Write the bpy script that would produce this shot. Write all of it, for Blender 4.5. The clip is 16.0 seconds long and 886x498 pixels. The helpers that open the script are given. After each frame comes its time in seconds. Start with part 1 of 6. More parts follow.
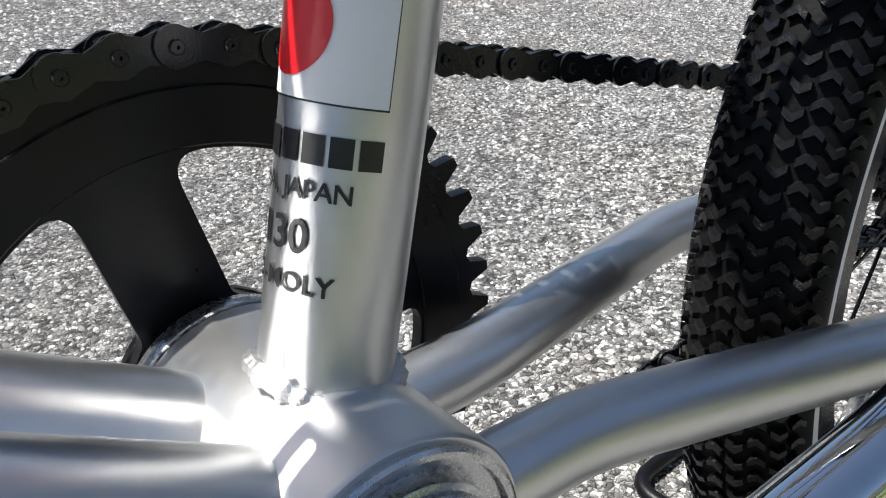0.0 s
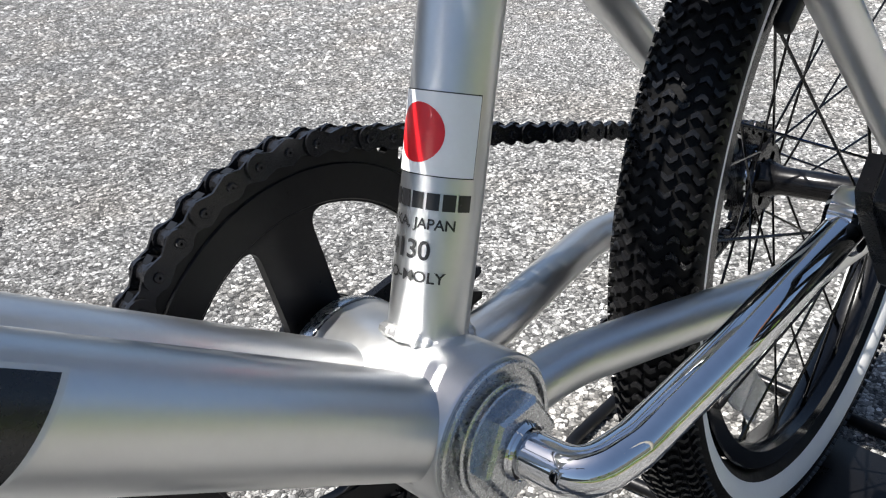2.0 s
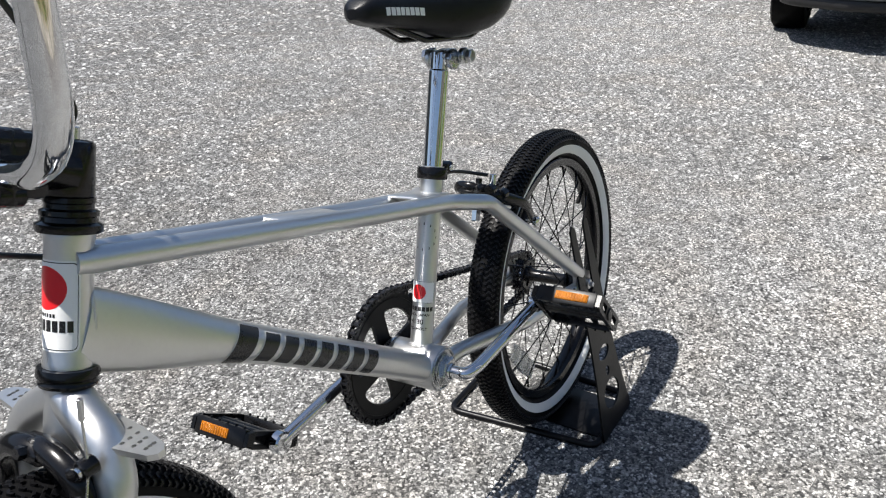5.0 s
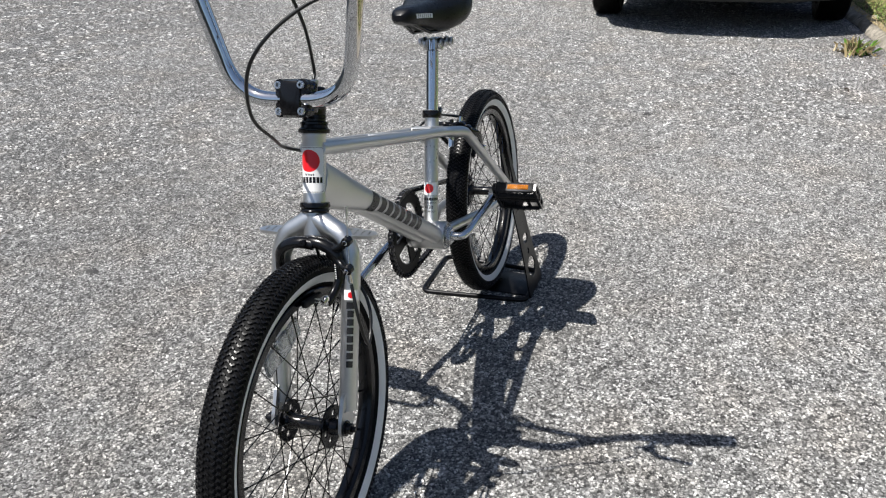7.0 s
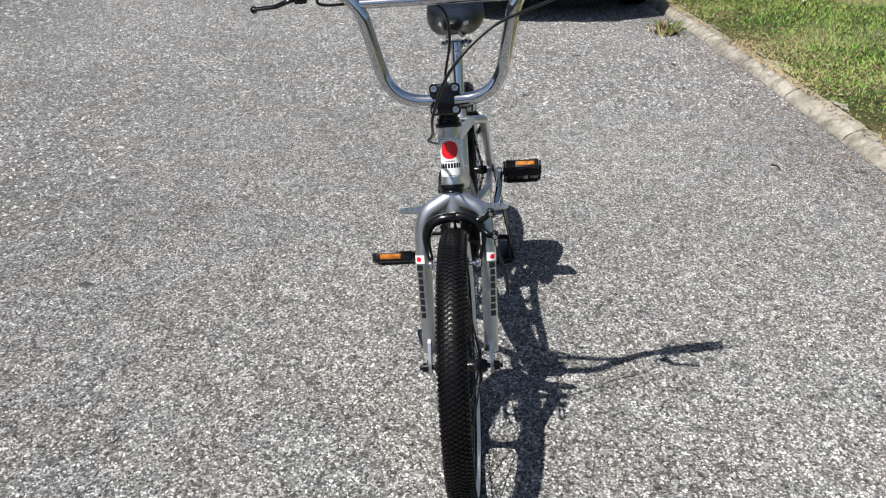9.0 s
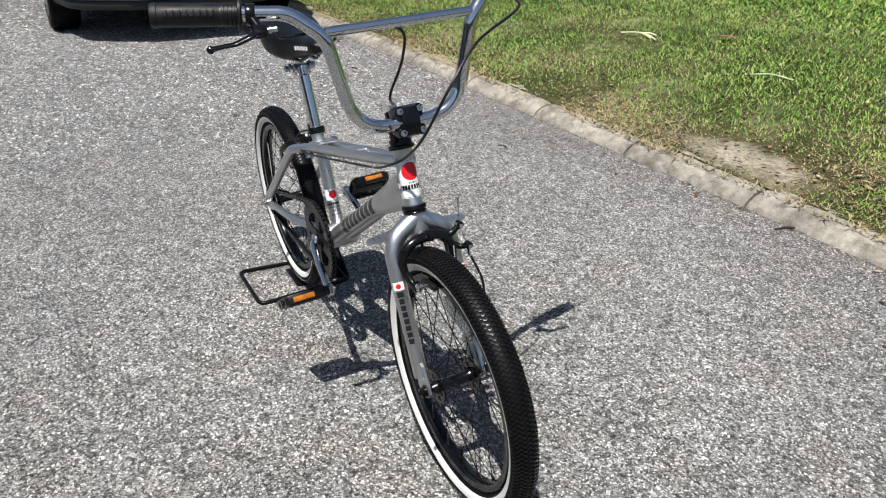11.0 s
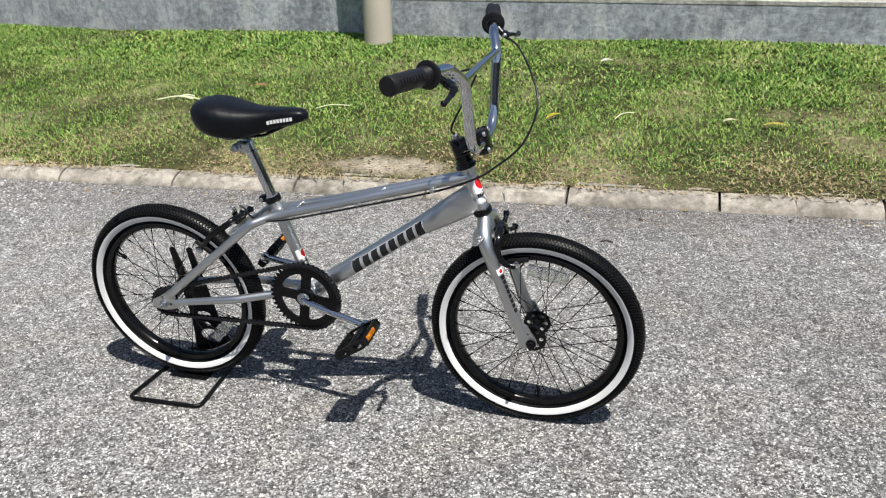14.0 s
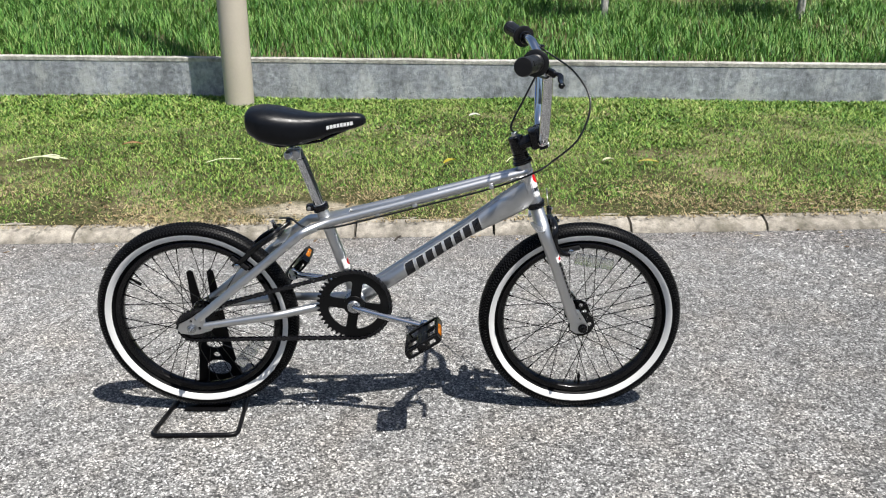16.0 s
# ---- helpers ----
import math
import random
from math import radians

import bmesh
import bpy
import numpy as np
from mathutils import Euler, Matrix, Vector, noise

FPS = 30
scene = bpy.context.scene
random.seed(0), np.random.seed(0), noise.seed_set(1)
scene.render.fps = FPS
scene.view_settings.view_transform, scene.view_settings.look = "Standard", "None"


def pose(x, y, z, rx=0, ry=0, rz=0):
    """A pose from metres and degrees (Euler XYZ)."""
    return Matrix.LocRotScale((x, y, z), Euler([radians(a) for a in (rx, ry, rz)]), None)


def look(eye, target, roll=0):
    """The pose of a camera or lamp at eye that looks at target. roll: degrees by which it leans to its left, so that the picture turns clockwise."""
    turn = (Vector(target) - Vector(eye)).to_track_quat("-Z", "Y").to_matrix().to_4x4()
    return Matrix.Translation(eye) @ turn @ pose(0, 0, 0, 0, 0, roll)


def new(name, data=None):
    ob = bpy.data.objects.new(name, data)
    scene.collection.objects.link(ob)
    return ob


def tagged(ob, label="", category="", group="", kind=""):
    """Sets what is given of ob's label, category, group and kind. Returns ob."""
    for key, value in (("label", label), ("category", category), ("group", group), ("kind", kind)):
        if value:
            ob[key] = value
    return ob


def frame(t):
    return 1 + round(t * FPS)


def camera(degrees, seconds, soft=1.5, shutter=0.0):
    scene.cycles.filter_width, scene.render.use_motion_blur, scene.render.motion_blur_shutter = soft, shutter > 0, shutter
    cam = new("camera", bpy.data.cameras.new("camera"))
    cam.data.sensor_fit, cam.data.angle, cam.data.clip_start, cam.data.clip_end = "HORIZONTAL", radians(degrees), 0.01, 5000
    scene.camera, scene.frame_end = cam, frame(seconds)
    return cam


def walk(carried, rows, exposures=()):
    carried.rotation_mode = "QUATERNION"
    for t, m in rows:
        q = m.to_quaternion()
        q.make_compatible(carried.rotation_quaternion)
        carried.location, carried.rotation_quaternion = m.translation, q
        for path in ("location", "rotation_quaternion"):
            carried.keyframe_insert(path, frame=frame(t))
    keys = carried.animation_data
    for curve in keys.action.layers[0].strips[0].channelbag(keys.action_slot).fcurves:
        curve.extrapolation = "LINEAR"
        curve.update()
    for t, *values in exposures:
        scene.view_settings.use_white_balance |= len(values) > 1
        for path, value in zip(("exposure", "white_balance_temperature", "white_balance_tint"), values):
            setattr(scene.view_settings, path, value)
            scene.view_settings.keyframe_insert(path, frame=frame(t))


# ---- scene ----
cam = camera(59.3, 16.0, 1.15)
PATH = [
    (0, (0.454, 0.130, 0.444), (-0.556, -1.291, -0.538), -3.9),
    (0.5, (0.479, 0.111, 0.476), (-0.562, -1.311, -0.469), -3.4),
    (1, (0.505, 0.105, 0.481), (-0.619, -1.267, -0.443), -4.0),
    (1.5, (0.526, 0.136, 0.489), (-0.672, -1.166, -0.445), -4.6),
    (2, (0.559, 0.175, 0.497), (-0.699, -1.069, -0.435), -3.3),
    (2.5, (0.625, 0.236, 0.564), (-0.686, -0.952, -0.368), -3.3),
    (3, (0.690, 0.295, 0.647), (-0.671, -0.863, -0.251), -3.3),
    (5.5, (1.246, 0.519, 0.905), (-0.329, -0.378, 0.059), -1.5),
    (6, (1.399, 0.526, 0.927), (-0.215, -0.287, 0.070), -1.2),
    (6.5, (1.611, 0.525, 0.969), (-0.044, -0.189, 0.100), -1.1),
    (7, (1.787, 0.527, 1.000), (0.093, -0.077, 0.125), -1.2),
    (7.5, (2.002, 0.509, 1.050), (0.276, 0.018, 0.167), -1.3),
    (8, (2.143, 0.367, 1.073), (0.397, -0.017, 0.176), -1.0),
    (10.5, (2.073, -0.399, 1.102), (0.379, 0.179, 0.21), 1.1),
    (11, (1.997, -0.556, 1.103), (0.411, 0.283, 0.219), 0.9),
    (11.5, (1.921, -0.74, 1.12), (0.488, 0.349, 0.248), 0.5),
    (12, (1.839, -0.992, 1.123), (0.585, 0.311, 0.271), 0.2),
    (12.5, (1.772, -1.194, 1.134), (0.711, 0.289, 0.313), -0.2),
    (13, (1.636, -1.407, 1.144), (0.769, 0.212, 0.351), -0.7),
    (13.5, (1.409, -1.566, 1.158), (0.722, 0.147, 0.388), -1.2),
    (14, (1.218, -1.614, 1.139), (0.704, 0.164, 0.382), -1.7),
    (14.5, (1.036, -1.623, 1.138), (0.686, 0.198, 0.388), -1.8),
    (15, (0.834, -1.719, 1.132), (0.624, 0.132, 0.405), -1.7),
    (15.5, (0.716, -1.802, 1.109), (0.616, 0.078, 0.434), -1.1),
    (16, (0.65, -1.826, 0.998), (0.624, 0.087, 0.416), -0.5),
]
walk(cam, [(t, look(eye, target, roll)) for t, eye, target, roll in PATH], [(0.0, 0.94), (0.5, 0.97), (1.5, 1.10), (3.0, 1.12), (5.5, 0.78), (8.0, 0.57), (10.5, 0.43), (13.0, 0.47), (16.0, 0.64)])

# ---------------------------------------------------------------- light
world = bpy.data.worlds.new("sky")
scene.world = world
world.use_nodes = True
wn = world.node_tree.nodes
sky = wn.new("ShaderNodeTexSky")
sky.sky_type = "NISHITA"
sky.sun_disc = False
SUN = Vector((0.311, -0.325, 0.945)).normalized()
sky.sun_elevation = math.asin(SUN.z)
sky.sun_rotation = math.atan2(SUN.x, SUN.y)
sky.air_density, sky.dust_density, sky.ozone_density = 1.0, 1.2, 1.0
wn["Background"].inputs["Strength"].default_value = 0.070
world.node_tree.links.new(sky.outputs[0], wn["Background"].inputs["Color"])
sun = new("sun", bpy.data.lights.new("sun", "SUN"))
sun.data.energy, sun.data.angle, sun.data.color = 5.0, radians(0.53), (1.0, 0.965, 0.915)
sun.matrix_world = look(SUN * 30, (0, 0, 0))


# ---------------------------------------------------------------- materials
class Mat:
    """A small wrapper round a node material with one Principled shader."""

    def __init__(self, name, colour=(0.5, 0.5, 0.5), rough=0.5, metal=0.0, coat=0.0, spec=0.5):
        self.m = bpy.data.materials.new(name)
        self.m.use_nodes = True
        self.t = self.m.node_tree
        self.b = self.t.nodes["Principled BSDF"]
        self.b.inputs["Base Color"].default_value = (*colour, 1)
        self.b.inputs["Roughness"].default_value = rough
        self.b.inputs["Metallic"].default_value = metal
        self.b.inputs["Coat Weight"].default_value = coat
        self.b.inputs["Coat Roughness"].default_value = 0.06
        self.b.inputs["Specular IOR Level"].default_value = spec
        self.co = None

    def node(self, kind, **values):
        n = self.t.nodes.new("ShaderNode" + kind)
        for k, v in values.items():
            n.inputs[k.replace("_", " ")].default_value = v
        return n

    def link(self, a, b):
        self.t.links.new(a, b)

    def coord(self):
        if self.co is None:
            self.co = self.node("NewGeometry").outputs["Position"]
        return self.co

    def objcoord(self):
        return self.node("TexCoord").outputs["Object"]

    def noise(self, scale, detail=4.0, rough=0.55, co=None, stretch=None):
        n = self.node("TexNoise", Scale=scale, Detail=detail, Roughness=rough)
        co = co or self.coord()
        if stretch:
            mp = self.node("Mapping", Scale=stretch)
            self.link(co, mp.inputs["Vector"])
            co = mp.outputs["Vector"]
        self.link(co, n.inputs["Vector"])
        return n.outputs["Fac"]

    def node_colour_noise(self, scale):
        n = self.node("TexNoise", Scale=scale, Detail=2.0)
        self.link(self.coord(), n.inputs["Vector"])
        return n.outputs["Color"]

    def cells(self, scale, feature="F1", out="Color", co=None, rand=1.0):
        n = self.node("TexVoronoi", Scale=scale, Randomness=rand)
        n.feature = feature
        self.link(co or self.coord(), n.inputs["Vector"])
        return n.outputs[out]

    def ramp(self, fac, stops):
        n = self.node("ValToRGB")
        cr = n.color_ramp
        while len(cr.elements) < len(stops):
            cr.elements.new(0.5)
        for e, (p, c) in zip(cr.elements, stops):
            e.position = p
            e.color = (*c, 1) if len(c) == 3 else c
        self.link(fac, n.inputs["Fac"])
        return n.outputs["Color"]

    def grey(self, fac, lo, hi, a=0.0, b=1.0):
        n = self.node("MapRange")
        n.inputs["From Min"].default_value, n.inputs["From Max"].default_value = a, b
        n.inputs["To Min"].default_value, n.inputs["To Max"].default_value = lo, hi
        self.link(fac, n.inputs["Value"])
        return n.outputs["Result"]

    def math(self, op, a, b):
        n = self.t.nodes.new("ShaderNodeMath")
        n.operation = op
        for i, v in enumerate((a, b)):
            if isinstance(v, (int, float)):
                n.inputs[i].default_value = v
            else:
                self.link(v, n.inputs[i])
        return n.outputs[0]

    def mix(self, fac, a, b, mode="MIX"):
        n = self.t.nodes.new("ShaderNodeMix")
        n.data_type, n.blend_type = "RGBA", mode
        for key, v in (("Factor", fac), ("A", a), ("B", b)):
            s = [i for i in n.inputs if i.name == key and (i.type == "RGBA" or key == "Factor" and i.type == "VALUE")][0]
            if isinstance(v, (int, float)):
                s.default_value = v
            elif isinstance(v, tuple):
                s.default_value = (*v, 1)
            else:
                self.link(v, s)
        return [o for o in n.outputs if o.type == "RGBA"][0]

    def put(self, socket, value):
        self.link(value, self.b.inputs[socket])
        return self

    def bump(self, height, strength, distance):
        n = self.node("Bump", Strength=strength, Distance=distance)
        self.link(height, n.inputs["Height"])
        self.link(n.outputs["Normal"], self.b.inputs["Normal"])
        return self


def worn(name, colour, rough, metal=0.0, coat=0.0, scale=60.0, vary=0.12, bump=0.15, depth=0.0004, spec=0.5):
    """Paint, plastic, rubber or metal: colour and gloss vary at two scales, with fine relief."""
    m = Mat(name, colour, rough, metal, coat, spec)
    co = m.objcoord()
    big, fine = m.noise(scale * 0.15, 3, co=co), m.noise(scale * 6, 3, co=co)
    both = m.math("ADD", m.math("MULTIPLY", big, 0.65), m.math("MULTIPLY", fine, 0.35))
    k = m.grey(both, 1 - vary, 1 + vary, 0.3, 0.7)
    m.put("Base Color", m.mix(1.0, colour, k, "MULTIPLY"))
    m.put("Roughness", m.grey(both, max(0.02, rough * (1 - vary * 1.6)), rough * (1 + vary * 1.6), 0.3, 0.7))
    if bump:
        m.bump(fine, bump, depth)
    return m.m


silver = worn("silver_satin_frame", (0.61, 0.615, 0.615), 0.39, 1.0, coat=0.20, scale=40, vary=0.05, bump=0.0)
weld_metal = worn("silver_weld", (0.56, 0.56, 0.555), 0.42, 1.0, scale=300, vary=0.2, bump=0.5, depth=0.0006)
chrome = worn("chrome", (0.63, 0.64, 0.655), 0.045, 1.0, scale=30, vary=0.10, bump=0.0)
steel = worn("zinc_steel", (0.52, 0.53, 0.54), 0.28, 1.0, scale=120, vary=0.15)
black_metal = worn("black_anodised", (0.0035, 0.0035, 0.004), 0.20, 0.0, coat=0.12, scale=90, vary=0.25, bump=0.05, spec=0.28)
black_satin = worn("black_satin_paint", (0.0035, 0.0035, 0.0040), 0.34, 0.0, scale=70, vary=0.25, bump=0.15, spec=0.22)
black_plastic = worn("black_plastic", (0.0040, 0.0040, 0.0045), 0.30, scale=150, vary=0.2, bump=0.2, spec=0.3)
rubber = worn("tyre_rubber", (0.0035, 0.0035, 0.0038), 0.55, scale=120, vary=0.3, bump=0.25, spec=0.10)
tread_rubber = worn("tread_rubber", (0.0055, 0.0055, 0.0062), 0.34, scale=160, vary=0.3, bump=0.3, spec=0.32)
grip_rubber = worn("grip_rubber", (0.006, 0.006, 0.0066), 0.46, scale=200, vary=0.25, bump=0.3, spec=0.35)
white_rubber = worn("white_wall_rubber", (0.72, 0.72, 0.70), 0.5, scale=60, vary=0.06, bump=0.1)
saddle_vinyl = worn("saddle_vinyl", (0.0036, 0.0042, 0.0058), 0.36, scale=500, vary=0.2, bump=0.35, depth=0.0003, spec=0.25)
chain_steel = worn("oiled_chain", (0.018, 0.018, 0.020), 0.20, 0.5, scale=300, vary=0.3)
cable_black = worn("cable_housing", (0.005, 0.005, 0.005), 0.33, scale=100, vary=0.2, bump=0.0)
amber = worn("amber_reflector", (0.35, 0.112, 0.006), 0.16, scale=300, vary=0.5, bump=0.9, depth=0.001)
white_print = worn("white_print", (0.78, 0.78, 0.77), 0.35, scale=90, vary=0.04, bump=0.0)
red_print = worn("red_print", (0.62, 0.012, 0.018), 0.3, scale=90, vary=0.06, bump=0.0)
black_print = worn("black_print", (0.012, 0.012, 0.013), 0.3, scale=90, vary=0.2, bump=0.0)
grey_print = worn("pale_outline_print", (0.55, 0.55, 0.54), 0.3, scale=90, vary=0.05, bump=0.0)


def road_patches(m):
    """Slow changes of tone over the road, shared by binder and chips: worn patches, blots, stains."""
    patch = m.grey(m.noise(1.1, 5, 0.6), 0.86, 1.14, 0.3, 0.7)
    blot = m.grey(m.noise(13, 5, 0.7), 0.74, 1.26, 0.3, 0.7)
    stain = m.grey(m.noise(2.3, 4, 0.6), 0.70, 1.0, 0.25, 0.36)
    return m.math("MULTIPLY", m.math("MULTIPLY", patch, blot), stain)


def road_dust(m, col):
    """Warm dust and cool bare patches."""
    warm = m.mix(1.0, (1.06, 0.97, 0.87), col, "MULTIPLY")
    col = m.mix(m.grey(m.noise(3.7, 5, 0.65), 0.0, 0.45, 0.46, 0.66), col, warm)
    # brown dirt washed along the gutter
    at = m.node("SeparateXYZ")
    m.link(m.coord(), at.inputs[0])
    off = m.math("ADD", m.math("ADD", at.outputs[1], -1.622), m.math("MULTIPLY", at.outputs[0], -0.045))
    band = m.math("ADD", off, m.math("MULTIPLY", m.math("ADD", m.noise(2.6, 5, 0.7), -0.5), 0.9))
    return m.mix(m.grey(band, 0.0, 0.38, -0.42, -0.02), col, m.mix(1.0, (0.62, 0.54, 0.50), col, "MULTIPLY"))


def asphalt():
    m = Mat("weathered_asphalt", rough=0.70, spec=0.35)
    m.b.inputs["Diffuse Roughness"].default_value = 1.0
    wob = m.node("Mapping")
    m.link(m.mix(0.010, m.coord(), m.node_colour_noise(90)), wob.inputs["Vector"])
    co = wob.outputs["Vector"]
    sep = m.node("SeparateColor")
    m.link(m.cells(215, co=co), sep.inputs[0])
    tone = sep.outputs[0]
    sep2 = m.node("SeparateColor")
    m.link(m.cells(120, co=co), sep2.inputs[0])
    stone = m.ramp(tone, [(0.0, (0.045, 0.045, 0.045)), (0.20, (0.11, 0.11, 0.109)), (0.5, (0.235, 0.235, 0.229)), (0.80, (0.385, 0.384, 0.372)), (1.0, (0.64, 0.638, 0.62))])
    edge = m.cells(215, "DISTANCE_TO_EDGE", "Distance", co=co)
    gap = m.grey(edge, 0.34, 1.0, 0.0, 0.16)
    grit = m.grey(m.noise(900, 2), 0.74, 1.26, 0.3, 0.7)
    lump = m.math("MULTIPLY", m.grey(sep2.outputs[0], 0.60, 1.40), m.grey(m.noise(34, 3, 0.6), 0.66, 1.28, 0.32, 0.68))
    pits = m.grey(m.noise(120, 3, 0.6), 0.25, 1.0, 0.30, 0.42)
    k = m.math("MULTIPLY", m.math("MULTIPLY", m.math("MULTIPLY", gap, grit), m.math("MULTIPLY", lump, pits)), road_patches(m))
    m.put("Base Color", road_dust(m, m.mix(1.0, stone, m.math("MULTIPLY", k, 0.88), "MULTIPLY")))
    h = m.math("ADD", m.math("MULTIPLY", m.grey(edge, 0.0, 1.0, 0.0, 0.25), 0.7), m.math("MULTIPLY", tone, 0.55))
    h = m.math("ADD", h, m.math("MULTIPLY", sep2.outputs[1], 0.5))
    m.bump(h, 0.85, 0.0032)
    return m.m


def chips():
    """Crushed stone standing proud of the binder, each chip with a tone of its own."""
    m = Mat("stone_chip", rough=0.75, spec=0.2)
    m.b.inputs["Diffuse Roughness"].default_value = 0.7
    r = m.node("NewGeometry").outputs["Random Per Island"]
    tone = m.ramp(r, [(0.0, (0.07, 0.07, 0.07)), (0.30, (0.165, 0.165, 0.164)), (0.6, (0.27, 0.27, 0.266)), (0.85, (0.395, 0.395, 0.388)), (1.0, (0.55, 0.55, 0.54))])
    k = m.math("MULTIPLY", road_patches(m), m.grey(m.noise(700, 2), 0.75, 1.25, 0.3, 0.7))
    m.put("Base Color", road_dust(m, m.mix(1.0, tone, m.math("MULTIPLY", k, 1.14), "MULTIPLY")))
    return m.m


def concrete(name, tint, moss=0.3, streak=False):
    m = Mat(name, rough=0.88, spec=0.25)
    big, fine, grain = m.noise(2.2, 6, 0.65), m.noise(22, 6, 0.65), m.noise(260, 3)
    base = m.ramp(big, [(0.3, tuple(c * 0.58 for c in tint)), (0.52, tint), (0.72, tuple(min(1, c * 1.22) for c in tint))])
    k = m.math("MULTIPLY", m.grey(fine, 0.55, 1.3, 0.3, 0.7), m.grey(grain, 0.8, 1.2, 0.3, 0.7))
    col = m.mix(1.0, base, k, "MULTIPLY")
    if streak:
        s = m.noise(7, 6, 0.7, stretch=(1.0, 1.0, 0.14))
        col = m.mix(m.grey(s, 0, 0.38, 0.48, 0.64), col, (0.10, 0.108, 0.122))
        pale = m.noise(3.6, 6, 0.75, stretch=(1.0, 1.0, 0.6))
        col = m.mix(m.grey(pale, 0, 0.55, 0.50, 0.62), col, (0.55, 0.56, 0.56))
        chip = m.noise(19, 6, 0.8, stretch=(1.0, 1.0, 0.7))
        col = m.mix(m.grey(chip, 0, 0.45, 0.58, 0.66), col, (0.13, 0.135, 0.145))
    else:
        col = m.mix(m.grey(m.noise(6, 5, 0.7), 0, moss, 0.50, 0.68), col, (0.12, 0.11, 0.08))
        col = m.mix(m.grey(m.noise(17, 6, 0.75), 0, moss * 0.9, 0.54, 0.66), col, (0.085, 0.080, 0.065))
        col = m.mix(m.grey(m.noise(11, 6, 0.75, stretch=(1.0, 1.0, 2.0)), 0, 0.35, 0.56, 0.72), col, (0.55, 0.53, 0.47))
    m.put("Base Color", col)
    m.bump(m.math("ADD", fine, m.math("MULTIPLY", grain, 0.4)), 0.8, 0.010)
    return m.m


def soil():
    m = Mat("verge_soil", rough=0.95, spec=0.1)
    a, b = m.noise(1.6, 5, 0.6), m.noise(40, 5, 0.7)
    col = m.ramp(a, [(0.35, (0.035, 0.042, 0.015)), (0.52, (0.075, 0.072, 0.032)), (0.68, (0.24, 0.20, 0.125))])
    # a bare sandy patch behind the kerb, with a ragged rim
    at = m.node("SeparateXYZ")
    m.link(m.coord(), at.inputs[0])
    u = m.math("MULTIPLY", m.math("ADD", at.outputs[0], 0.06), 3.2)
    v = m.math("MULTIPLY", m.math("ADD", at.outputs[1], -1.88), 7.5)
    r2 = m.math("ADD", m.math("ADD", m.math("MULTIPLY", u, u), m.math("MULTIPLY", v, v)), m.math("MULTIPLY", m.math("ADD", m.noise(9, 5, 0.7), -0.5), 2.6))
    col = m.mix(m.grey(r2, 0.85, 0.0, 0.0, 1.3), col, (0.40, 0.35, 0.27))
    m.put("Base Color", m.mix(1.0, col, m.grey(b, 0.5, 1.4, 0.3, 0.7), "MULTIPLY"))
    m.bump(b, 0.8, 0.02)
    return m.m


def leafgreen(name, dry, k=1.0, red=1.0):
    m = Mat(name, rough=0.55, spec=0.3)
    r = m.node("NewGeometry").outputs["Random Per Island"]
    place = m.math("ADD", m.math("MULTIPLY", m.noise(2.3, 6, 0.70), 0.62), m.math("MULTIPLY", r, 0.40))
    m.put("Base Color", m.ramp(place, [(0.30, (0.020 * k * red, 0.062 * k, 0.009 * k)), (0.44, (0.077 * k * red, 0.175 * k, 0.022 * k)), (0.60, (0.192 * k * red, 0.29 * k, 0.053 * k)), (0.64 + dry, (0.42, 0.37, 0.18))]))
    m.b.inputs["Subsurface Weight"].default_value = 0.0
    return m.m


road_mat = asphalt()
chip_mat = chips()
kerb_mat = concrete("kerb_concrete", (0.345, 0.315, 0.265), moss=0.75)
wall_mat = concrete("wall_concrete", (0.335, 0.355, 0.385), streak=True)
cap_mat = concrete("wall_cap_concrete", (0.42, 0.41, 0.37), moss=0.3)
pole_mat = worn("pole_paint", (0.47, 0.42, 0.345), 0.6, scale=14, vary=0.10, bump=0.15)
soil_mat = soil()
turf_mat = leafgreen("turf", 0.16, 1.22)
tall_mat = leafgreen("tall_grass", 0.62, 1.0, 0.72)


def litter():
    m = Mat("leaf_litter", rough=0.8, spec=0.15)
    r = m.node("NewGeometry").outputs["Random Per Island"]
    m.put("Base Color", m.ramp(r, [(0.0, (0.05, 0.032, 0.02)), (0.5, (0.13, 0.085, 0.045)), (0.85, (0.28, 0.20, 0.10)), (1.0, (0.42, 0.36, 0.24))]))
    return m.m


litter_mat = litter()

straw_mat = worn("dry_straw", (0.34, 0.27, 0.14), 0.7, scale=8, vary=0.35, bump=0.0)


# ---------------------------------------------------------------- building helpers
def part(name, bm, material, parent=None, label="", smooth=True, at=None):
    """Links a bmesh as one mesh object, under a thing or a part."""
    me = bpy.data.meshes.new(name)
    bm.normal_update()
    bm.to_mesh(me)
    bm.free()
    for mt in material if isinstance(material, (list, tuple)) else (material,):
        me.materials.append(mt)
    if smooth:
        me.polygons.foreach_set("use_smooth", [True] * len(me.polygons))
        me.set_sharp_from_angle(angle=radians(38))
    ob = new(name, me)
    if parent is not None:
        ob.parent = parent
    if at is not None:
        ob.matrix_basis = at
    return tagged(ob, label)


def again(ob, parent, m=None):
    """A further object on the same mesh."""
    o = new(ob.name.split(".")[0], ob.data)
    o.parent = parent
    o.matrix_basis = m if m is not None else ob.matrix_basis.copy()
    if "label" in ob:
        o["label"] = ob["label"]
    return o


